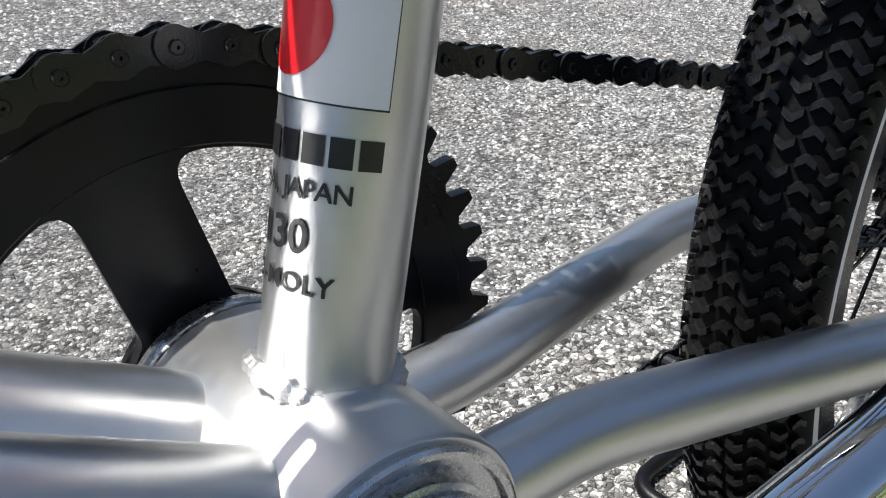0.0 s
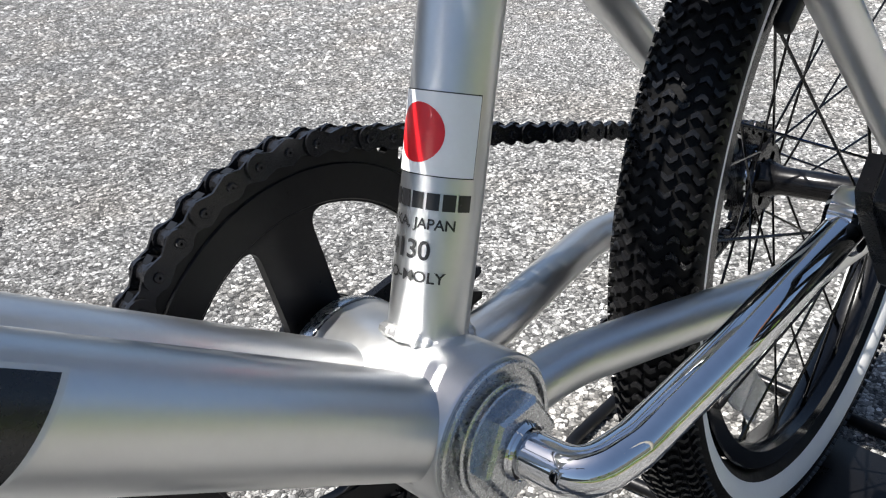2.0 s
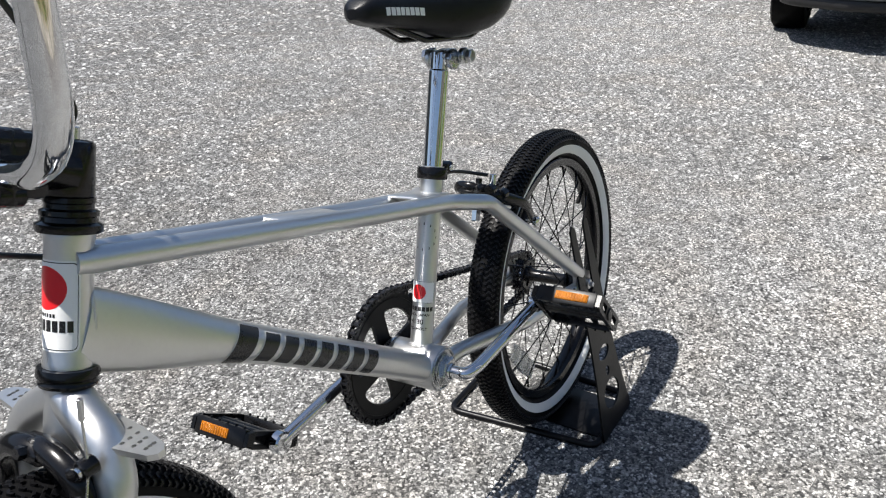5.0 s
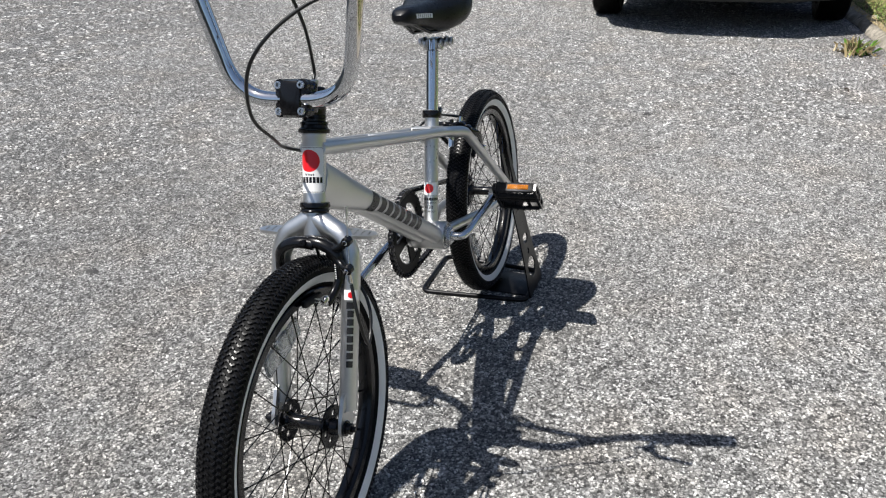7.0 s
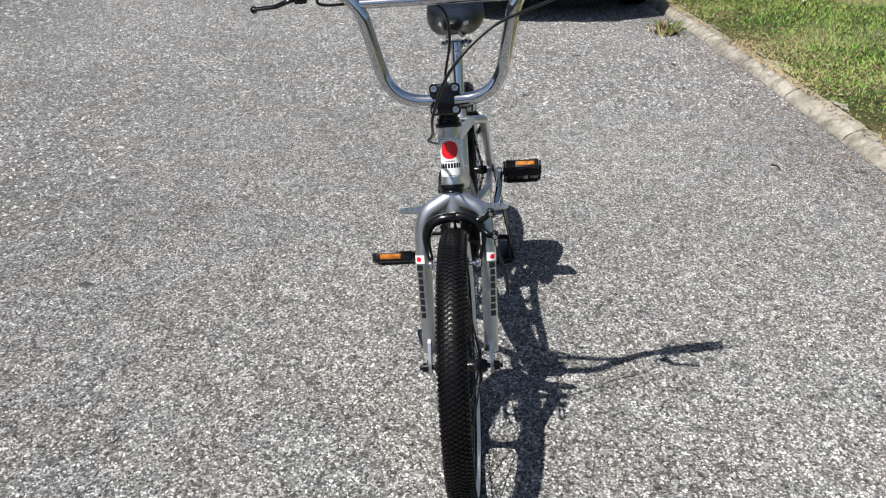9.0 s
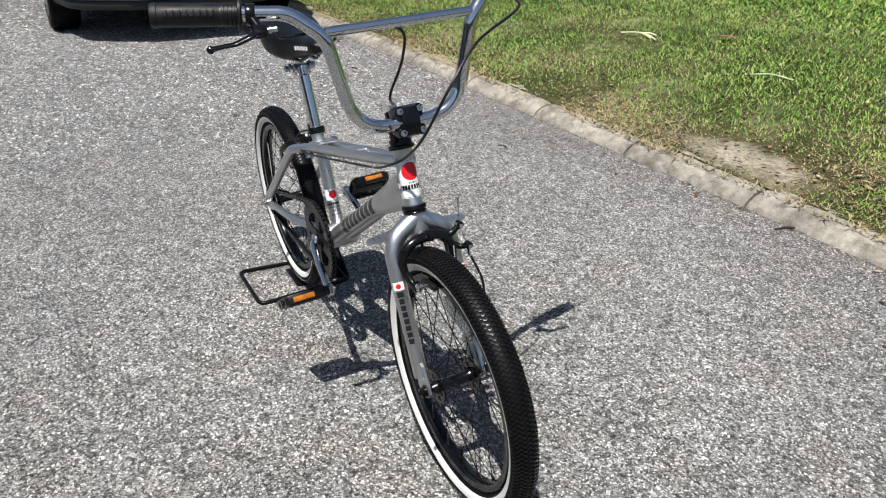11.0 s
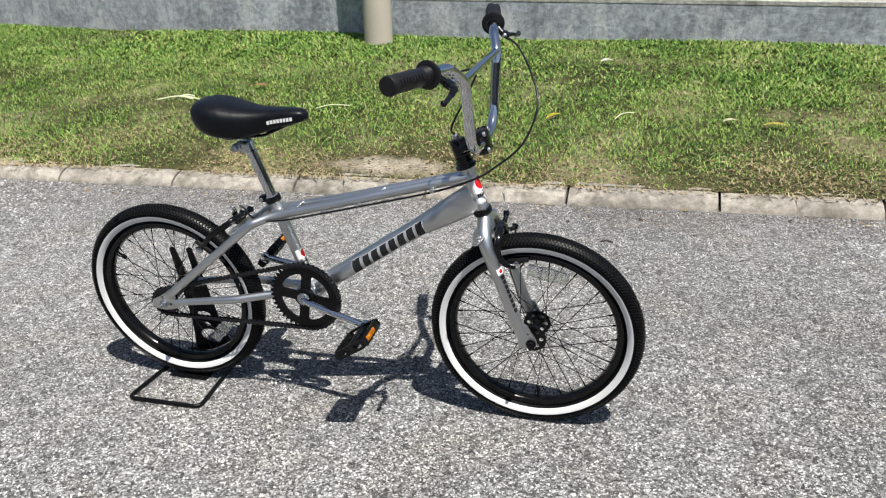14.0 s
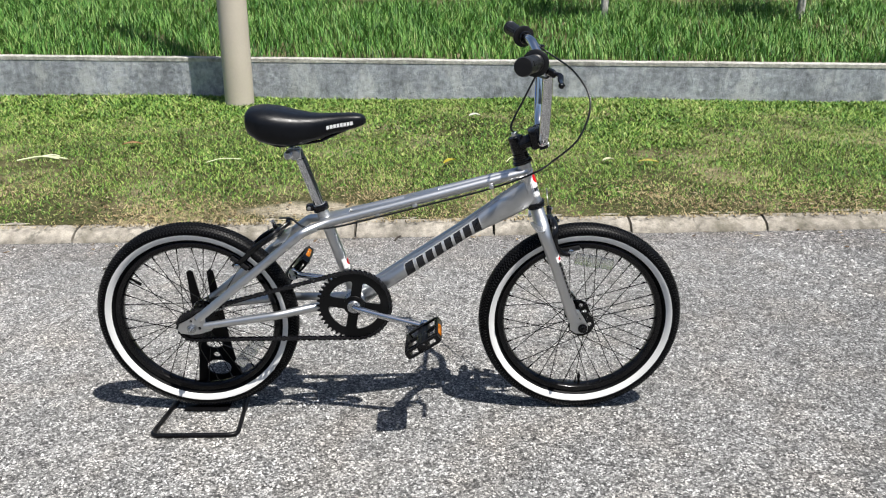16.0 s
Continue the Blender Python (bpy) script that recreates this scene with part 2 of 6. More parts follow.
def thing(name, label, category, group="", m=None):
    ob = new(name)
    ob.empty_display_size = 0.1
    if m is not None:
        ob.matrix_basis = m
    return tagged(ob, label, category, group)


def V(*a):
    return Vector(a)


def fillet(pts, r, k=6):
    """A line of points with its corners rounded to radius r (one value, or one per inner corner)."""
    pts = [Vector(p) for p in pts]
    out = [pts[0]]
    for i in range(1, len(pts) - 1):
        a, b, c = pts[i - 1], pts[i], pts[i + 1]
        u, w = (a - b), (c - b)
        rad = r[i - 1] if isinstance(r, (list, tuple)) else r
        ang = u.angle(w)
        d = min(rad / math.tan(ang / 2) if ang < 3.1 else 0.0, u.length * 0.49, w.length * 0.49)
        if d < 1e-5:
            out.append(b)
            continue
        p, q = b + u.normalized() * d, b + w.normalized() * d
        for j in range(k + 1):
            s = j / k
            out.append(p * (1 - s) ** 2 + b * 2 * s * (1 - s) + q * s * s)
    out.append(pts[-1])
    return out


def sweep(bm, pts, r, n=16, caps=True, squash=None, up=None):
    """A tube along pts. r: one radius or one per point; squash: (across, along up) factors, one pair or one per point."""
    pts = [Vector(p) for p in pts]
    rings = []
    side = None
    for i, p in enumerate(pts):
        t = (pts[min(i + 1, len(pts) - 1)] - pts[max(i - 1, 0)]).normalized()
        if side is None:
            ref = Vector(up) if up else (V(0, 0, 1) if abs(t.z) < 0.9 else V(1, 0, 0))
            side = t.cross(ref).normalized()
        side = (side - t * side.dot(t)).normalized()
        top = side.cross(t)
        rad = r[i] if isinstance(r, (list, tuple)) else r
        sq = (1, 1) if squash is None else (squash[i] if isinstance(squash[0], (list, tuple)) else squash)
        rings.append([bm.verts.new(p + side * (math.cos(a) * rad * sq[0]) + top * (math.sin(a) * rad * sq[1])) for a in (2 * math.pi * j / n for j in range(n))])
    for a, b in zip(rings, rings[1:]):
        for j in range(n):
            bm.faces.new((a[j], a[(j + 1) % n], b[(j + 1) % n], b[j]))
    if caps:
        bm.faces.new(rings[0][::-1])
        bm.faces.new(rings[-1])
    return bm


def lathe(bm, profile, n=48, m=None, closed=True):
    """Turns a profile of (radius, along) points about the Y axis, then places it by m."""
    m = m or Matrix()
    rings = []
    for rad, y in profile:
        rings.append([bm.verts.new(m @ V(rad * math.cos(a), y, rad * math.sin(a))) for a in (2 * math.pi * j / n for j in range(n))])
    pairs = list(zip(rings, rings[1:])) + ([(rings[-1], rings[0])] if closed else [])
    for a, b in pairs:
        for j in range(n):
            bm.faces.new((a[j], a[(j + 1) % n], b[(j + 1) % n], b[j]))
    return bm


def disc(bm, r, y0, y1, n=32, m=None, bevel=0.0):
    """A turned solid disc about Y from y0 to y1."""
    b = bevel or min(abs(y1 - y0) * 0.2, r * 0.15)
    s = 1 if y1 > y0 else -1
    lathe(bm, [(0.0005, y0), (r - b, y0), (r, y0 + s * b), (r, y1 - s * b), (r - b, y1), (0.0005, y1)], n, m, closed=False)
    return bm


def box(bm, size, m=None, bevel=0.0):
    """A box of that size about the origin of m, with bevelled edges."""
    tmp = bmesh.new()
    bmesh.ops.create_cube(tmp, size=1)
    for v in tmp.verts:
        v.co = Vector((v.co.x * size[0], v.co.y * size[1], v.co.z * size[2]))
    if bevel:
        bmesh.ops.bevel(tmp, geom=tmp.edges[:], offset=bevel, segments=2, affect="EDGES", profile=0.5)
    graft(bm, tmp, m)
    return bm


def graft(bm, other, m=None):
    """Adds another bmesh to bm, placed by m, and frees it."""
    m = m or Matrix()
    table = {v: bm.verts.new(m @ v.co) for v in other.verts}
    for f in other.faces:
        g = bm.faces.new([table[v] for v in f.verts])
        g.material_index = f.material_index
    other.free()
    return bm


def slab(bm, outline, y0, y1, m=None, holes=()):
    """A plate in the XZ plane between y0 and y1 from a closed outline, with holes through it."""
    tmp = bmesh.new()
    edges = []
    for loop in (outline, *holes):
        vs = [tmp.verts.new((x, y0, z)) for x, z in loop]
        edges += [tmp.edges.new((a, b)) for a, b in zip(vs, vs[1:] + vs[:1])]
    bmesh.ops.triangle_fill(tmp, use_beauty=True, edges=edges)
    ext = bmesh.ops.extrude_face_region(tmp, geom=tmp.faces[:])
    for v in [g for g in ext["geom"] if isinstance(g, bmesh.types.BMVert)]:
        v.co.y = y1
    bmesh.ops.recalc_face_normals(tmp, faces=tmp.faces[:])
    graft(bm, tmp, m)
    return bm


def ring(cx, cz, r, n=16, rz=None):
    return [(cx + r * math.cos(2 * math.pi * i / n), cz + (rz or r) * math.sin(2 * math.pi * i / n)) for i in range(n)]


def along(a, b):
    """A pose at a whose Y axis points to b."""
    d = (Vector(b) - Vector(a))
    return Matrix.Translation(a) @ d.to_track_quat("Y", "Z").to_matrix().to_4x4()


def mesh_from(name, verts, faces, material, smooth=False, kind="", label="", category=""):
    me = bpy.data.meshes.new(name)
    me.from_pydata(verts, [], faces)
    me.materials.append(material)
    if smooth:
        me.polygons.foreach_set("use_smooth", [True] * len(me.polygons))
    return tagged(new(name, me), label, category, kind=kind)


# ---------------------------------------------------------------- setting
def kerb_y(x):
    """The foot of the kerb, which runs nearly along the bicycle."""
    return 1.622 + 0.045 * x - 0.008 * max(0.0, -x - 1.6) ** 2


def wall_y(x):
    return 5.00 - 0.060 * x


def verge_z(x, y):
    """The height of the verge, rising from the kerb to the wall."""
    s = y - kerb_y(x) - 0.13
    return 0.062 + 0.070 * max(0.0, s) + 0.012 * math.sin(x * 1.7 + y) * min(1.0, max(0.0, s))


def grid_sheet(name, xs, ys, zfun, material, kind="structure", label="", category=""):
    verts = [(x, y(x) if callable(y) else y, 0.0) for x in xs for y in ys]
    verts = [(x, y, zfun(x, y)) for x, y, _ in verts]
    n = len(ys)
    faces = [(i * n + j, (i + 1) * n + j, (i + 1) * n + j + 1, i * n + j + 1) for i in range(len(xs) - 1) for j in range(n - 1)]
    return mesh_from(name, verts, faces, material, True, kind, label, category)


# one sheet of worn asphalt that reaches the horizon, under everything
grid_sheet("road", [-400, -60, -20, -8, -4, 0, 4, 8, 20, 60, 400], [-400, -60, -20, -8, -3, 0, 3, 8, 20, 60, 400], lambda x, y: -0.0, road_mat,
           label="weathered grey asphalt road with pale exposed stone chips", category="road")


def chip_field(area, inner, per_m2, scale, seed, low, high):
    """Low, five-sided chips of crushed stone bedded in the road, coarser further off. area, inner: (x0, x1, y0, y1); none inside inner."""
    rng = np.random.default_rng(seed)
    x0, x1, y0, y1 = area
    count = int((x1 - x0) * (y1 - y0) * per_m2)
    x, y = rng.uniform(x0, x1, count), rng.uniform(y0, y1, count)
    soft = rng.uniform(0, 0.5, count)
    keep = y < 1.61 + 0.045 * x - 0.008 * np.maximum(0, -x - 1.6) ** 2
    if inner:
        keep &= ~((x > inner[0] + soft) & (x < inner[1] - soft) & (y > inner[2] + soft) & (y < inner[3]))
    keep &= (x > x0 + soft) & (x < x1 - soft) & (y > y0 + soft)
    x, y = x[keep], y[keep]
    n = len(x)
    size = scale * (0.0022 + 0.0030 * rng.beta(1.6, 3.0, n))
    ang = rng.uniform(0, 2 * np.pi, n)[:, None] + np.arange(5)[None] * (2 * np.pi / 5) + rng.uniform(-0.4, 0.4, (n, 5))
    rad = size[:, None] * rng.uniform(0.75, 1.3, (n, 5))
    verts = np.zeros((n, 6, 3))
    verts[:, :5, 0], verts[:, :5, 1] = x[:, None] + rad * np.cos(ang), y[:, None] + rad * np.sin(ang)
    verts[:, :5, 2] = -0.0006
    verts[:, 5, 0], verts[:, 5, 1] = x + size * rng.uniform(-0.5, 0.5, n), y + size * rng.uniform(-0.5, 0.5, n)
    verts[:, 5, 2] = size * rng.uniform(low, high, n)
    me = bpy.data.meshes.new("stone_chips")
    me.vertices.add(n * 6)
    me.vertices.foreach_set("co", verts.ravel())
    tri = np.array([[j, (j + 1) % 5, 5] for j in range(5)])
    loops = (np.arange(n)[:, None, None] * 6 + tri[None]).ravel()
    me.loops.add(len(loops))
    me.loops.foreach_set("vertex_index", loops.astype(np.int32))
    me.polygons.add(5 * n)
    me.polygons.foreach_set("loop_start", (np.arange(5 * n) * 3).astype(np.int32))
    me.polygons.foreach_set("loop_total", np.full(5 * n, 3, np.int32))
    me.update(calc_edges=True)
    me.materials.append(chip_mat)
    return tagged(new("stone_chips", me), "pale and dark crushed stone chips bedded in the asphalt", "gravel", kind="stuff")


NEAR, MID = (-1.7, 2.3, -1.6, 1.7), (-5.0, 3.0, -3.4, 1.8)
chip_field(NEAR, None, 11500, 1.0, 77, 0.35, 0.92)
chip_field(MID, (NEAR[0], NEAR[1], NEAR[2], 9), 3000, 1.9, 78, 0.32, 0.85)
chip_field((-13.0, 6.0, -8.0, 2.0), (MID[0], MID[1], MID[2], 9), 640, 4.0, 79, 0.20, 0.55)

# dark tarry spots on the road
tar_mat = worn("tar_spot", (0.035, 0.034, 0.033), 0.6, scale=60, vary=0.3, bump=0.6, depth=0.002)
for x, y, w, d, seed in ((-1.73, 0.265, 0.050, 0.028, 1), (0.275, -1.06, 0.045, 0.018, 2), (-1.89, 1.07, 0.040, 0.022, 3), (-2.60, 0.62, 0.040, 0.020, 4)):
    bm = bmesh.new()
    rim, top = [], []
    for j in range(28):
        a = 2 * math.pi * j / 28
        k = 0.62 + 0.75 * noise.noise(V(math.cos(a) * 1.6, math.sin(a) * 1.6, seed * 3.1))
        rim.append(bm.verts.new((w * k * math.cos(a), d * k * math.sin(a), 0.0002)))
        top.append(bm.verts.new((w * k * 0.7 * math.cos(a), d * k * 0.7 * math.sin(a), 0.0026)))
    for j in range(28):
        bm.faces.new((rim[j], rim[(j + 1) % 28], top[(j + 1) % 28], top[j]))
    bm.faces.new(top)
    tagged(part("tar_spot", bm, tar_mat, label="small dark ragged tar spot on the asphalt", at=pose(x, y, 0, 0, 0, 25 * seed)), category="tar spot", group="tar spots")

XS = [-14 + 0.25 * i for i in range(113)]
grid_sheet("verge_ground", XS, [lambda x, k=k: kerb_y(x) + 0.10 + (wall_y(x) + 0.1 - kerb_y(x) - 0.10) * k / 14 for k in range(15)], verge_z, soil_mat,
           label="dry brown soil of the sloping roadside verge", category="ground")


def wall_top(x):
    return 0.620 - 0.014 * x


def bank_z(x, y):
    s = y - wall_y(x) - 0.16
    return wall_top(x) - 0.03 + 0.16 * s


grid_sheet("bank_ground", XS, [lambda x, k=k: wall_y(x) + 0.15 + k * 0.8 for k in range(22)], bank_z, soil_mat,
           label="soil of the grass bank behind the low wall", category="ground")

# kerb: cast stones with rounded noses and open joints
rnd = random.Random(4)
kerb = thing("kerb", "pale weathered concrete kerb stones along the verge", "kerb")
kerb["kind"] = "structure"
x0 = -8.849
for i in range(26):
    length = 0.646
    bm = bmesh.new()
    prof = [(0.0, -0.03), (0.004, 0.004), (0.018, 0.026), (0.045, 0.046), (0.085, 0.058), (0.125, 0.063), (0.155, 0.060), (0.165, -0.03)]
    steps = 18
    notch = rnd.choice((7, 8, 9))
    rows = []
    for s in range(steps + 1):
        x = x0 + 0.006 + (length - 0.012) * s / steps
        end = 0.006 if s in (0, steps) else 0.0
        row = []
        for py, pz in prof:
            w = noise.noise(V(x * 6, py * 30, i)) * 0.009 + noise.noise(V(x * 25, py * 60, i)) * 0.006
            if s == notch and 0.0 < pz < 0.055 and i % 4 != 3:
                w += 0.012
            sag = 0.012 * noise.noise(V(x * 1.6, 7, 0))
            row.append(bm.verts.new((x, kerb_y(x) + py + w + sag, pz - end + w * 0.7 + sag * 0.4 if pz > 0 else pz)))
        rows.append(row)
    for a, b in zip(rows, rows[1:]):
        for j in range(len(prof) - 1):
            bm.faces.new((a[j], b[j], b[j + 1], a[j + 1]))
    bm.faces.new(rows[0]), bm.faces.new(rows[-1][::-1])
    part("kerb_stone", bm, kerb_mat, kerb)
    x0 += length

# low retaining wall with a thin cap
bm = bmesh.new()
rows = []
for i in range(57):
    x = -14 + 0.5 * i
    y = wall_y(x)
    rows.append([bm.verts.new(c) for c in ((x, y, 0.0), (x, y - 0.0, wall_top(x) - 0.035), (x, y + 0.16, wall_top(x) - 0.035), (x, y + 0.16, 0.0))])
for a, b in zip(rows, rows[1:]):
    for j in range(3):
        bm.faces.new((a[j], b[j], b[j + 1], a[j + 1]))
wall = part("wall_low", bm, wall_mat, label="low grey stained concrete retaining wall behind the verge", smooth=False)
tagged(wall, category="wall", kind="structure")
bm = bmesh.new()
rows = []
for i in range(113):
    x = -14 + 0.25 * i
    y = wall_y(x)
    w = 0.006 * noise.noise(V(x * 2, 0, 0))
    rows.append([bm.verts.new(c) for c in ((x, y - 0.003, wall_top(x) - 0.036), (x, y - 0.003, wall_top(x) - 0.008 + w), (x, y + 0.01, wall_top(x) + w), (x, y + 0.165, wall_top(x) + w), (x, y + 0.17, wall_top(x) - 0.04))])
for a, b in zip(rows, rows[1:]):
    for j in range(4):
        bm.faces.new((a[j], b[j], b[j + 1], a[j + 1]))
part("wall_cap", bm, cap_mat, wall, "pale weathered edge of the wall's top")

# plain walls added far off on other sides, out of view, darkening chrome reflections
far_mat = concrete("added_wall_grey", (0.20, 0.20, 0.185))
for name, size, at in (("added_wall_south", (44, 0.3, 3.6), (0, -12, 1.8)), ("added_wall_east", (0.3, 34, 3.6), (17, 4.5, 1.8)), ("added_wall_west", (0.3, 34, 3.6), (-17, 4.5, 1.8)), ("added_wall_north", (44, 0.3, 7.0), (0, 23, 3.5))):
    bm = bmesh.new()
    box(bm, size, Matrix.Translation(at), 0.02)
    tagged(part(name, bm, far_mat, label="plain grey wall added out of view to darken reflections", smooth=False), category="wall", kind="structure")

# street pole
bm = bmesh.new()
px, py = -1.122, 4.720
pz = verge_z(px, py) - 0.05
lathe(bm, [(0.118, -0.0), (0.118, 0.6), (0.114, 2.5), (0.100, 6.0), (0.0005, 6.0)], 40, Matrix.Translation((px, py, pz)) @ pose(0, 0, 0, 90), closed=False)
tagged(part("street_pole", bm, pole_mat, label="tall beige painted street pole at the foot of the wall"), category="pole")


# ---------------------------------------------------------------- bicycle
# Local axes: x forward, y to its left, z up from the line on which the wheels stand. It leans a little to its right.
LEAN_M = Matrix.Translation((0, 0.030, 0.0117)) @ pose(0, 0, 0, 4.38, 0, 0.3)
bike = thing("bmx_bicycle", "silver small-wheeled bicycle with white-wall tyres on a rear stand", "bicycle", m=LEAN_M)

R_T = 0.2545                       # outer radius of the tyres
AX_R, AX_F = V(0.004, 0, 0.2505), V(0.968, 0, 0.2430)
BB = V(0.407, 0, 0.306)
ST_TOP = V(0.3335, 0, 0.537)       # top of the seat tube
HT_B, HT_T = V(0.8455, 0, 0.553), V(0.8150, 0, 0.648)
UP_S = (ST_TOP - BB).normalized()
UP_H = (HT_T - HT_B).normalized()


def wrap(angle, r, axis_pt, up, h, front=V(1, 0, 0)):
    """A point on a tube: angle in radians from its front towards its left, height h up the axis from axis_pt."""
    f = (front - up * front.dot(up)).normalized()
    left = up.cross(f)
    return Vector(axis_pt) + up * h + (f * math.cos(angle) + left * math.sin(angle)) * r


def curved_patch(bm, fn, us, vs, mat=0):
    """A sheet over fn(u, v)."""
    rows = [[bm.verts.new(fn(u, v)) for v in vs] for u in us]
    for a, b in zip(rows, rows[1:]):
        for j in range(len(vs) - 1):
            bm.faces.new((a[j], a[j + 1], b[j + 1], b[j])).material_index = mat
    return bm


def lin(a, b, n):
    return [a + (b - a) * i / (n - 1) for i in range(n)]


# ---- frame
bm = bmesh.new()
sweep(bm, [BB + UP_S * 0.02, ST_TOP + UP_S * 0.014], 0.0145, 32)
frame_ob = part("frame", bm, silver, bike, "satin silver steel frame with doubled top tubes")
bm = bmesh.new()
lathe(bm, [(0.0180, 0), (0.0180, 0.004), (0.0172, 0.007), (0.0172, 0.093), (0.0180, 0.096), (0.0180, 0.0995), (0.014, 0.0998), (0.014, 0.0)], 40, along(HT_B, HT_T))
part("head_tube", bm, silver, frame_ob)

# two down tubes side by side, round at the bottom bracket, drawn out tall and thin at the head
DT0, DT1 = V(0.424, 0, 0.3130), V(0.8335, 0, 0.588)
DT_R = 0.0176


def dt_at(s, side):
    """Centre and half sizes (across, tall) of one down tube at s from the bottom bracket to the head."""
    flare = max(0.0, (s - 0.58) / 0.42)
    flare = flare * flare * (3 - 2 * flare)
    near = 0.0172 - 0.0075 * max(0.0, (s - 0.3) / 0.7)
    return DT0.lerp(DT1, s) + V(0, side * near, -0.0085 * flare), DT_R * (1 - 0.50 * flare), DT_R * (1 + 0.80 * flare)


for side in (1, -1):
    bm = bmesh.new()
    got = [dt_at(i / 24, side) for i in range(25)]
    sweep(bm, [g[0] for g in got], 1.0, 32, True, [(g[1], g[2]) for g in got])
    part("down_tube", bm, silver, frame_ob)

# bottom bracket shell
bm = bmesh.new()
lathe(bm, [(0.0285, -0.0355), (0.0292, -0.0345), (0.0292, 0.0345), (0.0285, 0.0355), (0.0255, 0.0355), (0.0255, -0.0355)], 48, Matrix.Translation(BB))
part("bottom_bracket_shell", bm, silver, frame_ob)

# top tubes that pass the seat tube and run on as seat stays, chain stays, dropouts
DROP = {}
for s in (1, -1):
    bm = bmesh.new()
    line = fillet([(0.826, s * 0.0105, 0.6295), (0.50, s * 0.0185, 0.5465), (0.338, s * 0.0262, 0.5080), (0.292, s * 0.054, 0.4950), (0.022, s * 0.0625, 0.276)], [0.8, 0.3, 0.035, 0.035], 8)
    sweep(bm, line, 0.0105, 20)
    part("top_tube_stay", bm, silver, frame_ob)
    bm = bmesh.new()
    line = fillet([(0.398, s * 0.0195, 0.300), (0.345, s * 0.0215, 0.2965), (0.215, s * 0.0555, 0.2805), (0.035, s * 0.0615, 0.2560)], [0.12, 0.12], 12)
    sweep(bm, line, [0.0105] * (len(line) - 1) + [0.0085], 20)
    part("chain_stay", bm, silver, frame_ob)
    bm = bmesh.new()
    outl = [(x + 0.002, z - 0.007) for x, z in ((-0.034, 0.254), (-0.026, 0.244), (0.0, 0.240), (0.022, 0.243), (0.050, 0.252), (0.062, 0.264), (0.050, 0.270), (0.036, 0.273), (0.036, 0.296), (0.024, 0.300), (0.008, 0.288), (-0.010, 0.277), (-0.028, 0.268))]
    slab(bm, outl, s * 0.0585, s * 0.0645, None, [ring(0.004, 0.270, 0.0035, 10), ring(0.017, 0.276, 0.0035, 10), ring(0.024, 0.251, 0.004, 10)])
    part("dropout", bm, silver, frame_ob, smooth=False)

# bridges and the welded plates between the top tubes
bm = bmesh.new()
box(bm, (0.036, 0.100, 0.0045), Matrix.Translation((0.236, 0, 0.4685)) @ pose(0, 0, 0, 0, -24), 0.0015)
part("stay_bridge", bm, silver, frame_ob)
bm = bmesh.new()
box(bm, (0.085, 0.030, 0.004), Matrix.Translation((0.575, 0, 0.5738)) @ pose(0, 0, 0, 0, -14.0), 0.0015)
part("top_plate", bm, silver, frame_ob)
bm = bmesh.new()
box(bm, (0.075, 0.044, 0.004), Matrix.Translation((0.366, 0, 0.5242)) @ pose(0, 0, 0, 0, -13.5), 0.0015)
part("top_plate", bm, silver, frame_ob)


def bead(bm, fn, r, n=44, seed=0):
    """A rippled weld bead along the closed curve fn(angle)."""
    rings, m = [], 8
    for i in range(n):
        a = 2 * math.pi * i / n
        p, q = fn(a), fn(a + 0.02)
        t = (q - p).normalized()
        u = t.cross(V(0, 0, 1)).normalized()
        w = u.cross(t)
        k = r * (1.0 + 0.10 * math.sin(i * 1.15) + 0.30 * noise.noise(V(i * 0.21, seed, 0)))
        rings.append([bm.verts.new(p + (u * math.cos(b) + w * math.sin(b)) * k) for b in (2 * math.pi * j / m for j in range(m))])
    for i in range(n):
        a, b = rings[i], rings[(i + 1) % n]
        for j in range(m):
            bm.faces.new((a[j], a[(j + 1) % m], b[(j + 1) % m], b[j]))
    return bm


bm = bmesh.new()
bead(bm, lambda a: wrap(a, 0.0150, BB, UP_S, 0.0285 - 0.0042 * math.sin(a) ** 2), 0.0024, 150, 1)
part("weld", bm, weld_metal, frame_ob)
DT_U = (DT1 - DT0).normalized()
DT_N = V(-DT_U.z, 0, DT_U.x)
for side in (1, -1):
    bm = bmesh.new()
    bead(bm, lambda a: BB + V(0, side * 0.0172, -0.0035) + DT_U * (0.0268 - 0.0068 * math.cos(a) ** 2) + (DT_N * math.cos(a) + V(0, 1, 0) * math.sin(a)) * 0.0176, 0.0022, 150, 2 + side)
    part("weld", bm, weld_metal, frame_ob)
bm = bmesh.new()
bead(bm, lambda a: V(0.826 - 0.009 * math.cos(a), 0.0168 * math.sin(a), 0.5810 + 0.034 * math.cos(a)), 0.0022, 150, 6)
part("weld", bm, weld_metal, frame_ob)
for s in (1, -1):
    bm = bmesh.new()
    bead(bm, lambda a: V(0.3835, s * 0.0200, 0.2985) + V(0.004 * math.sin(a) * s, 0.0105 * math.sin(a), 0.0108 * math.cos(a)), 0.0018, 100, 4 + s)
    part("weld", bm, weld_metal, frame_ob)

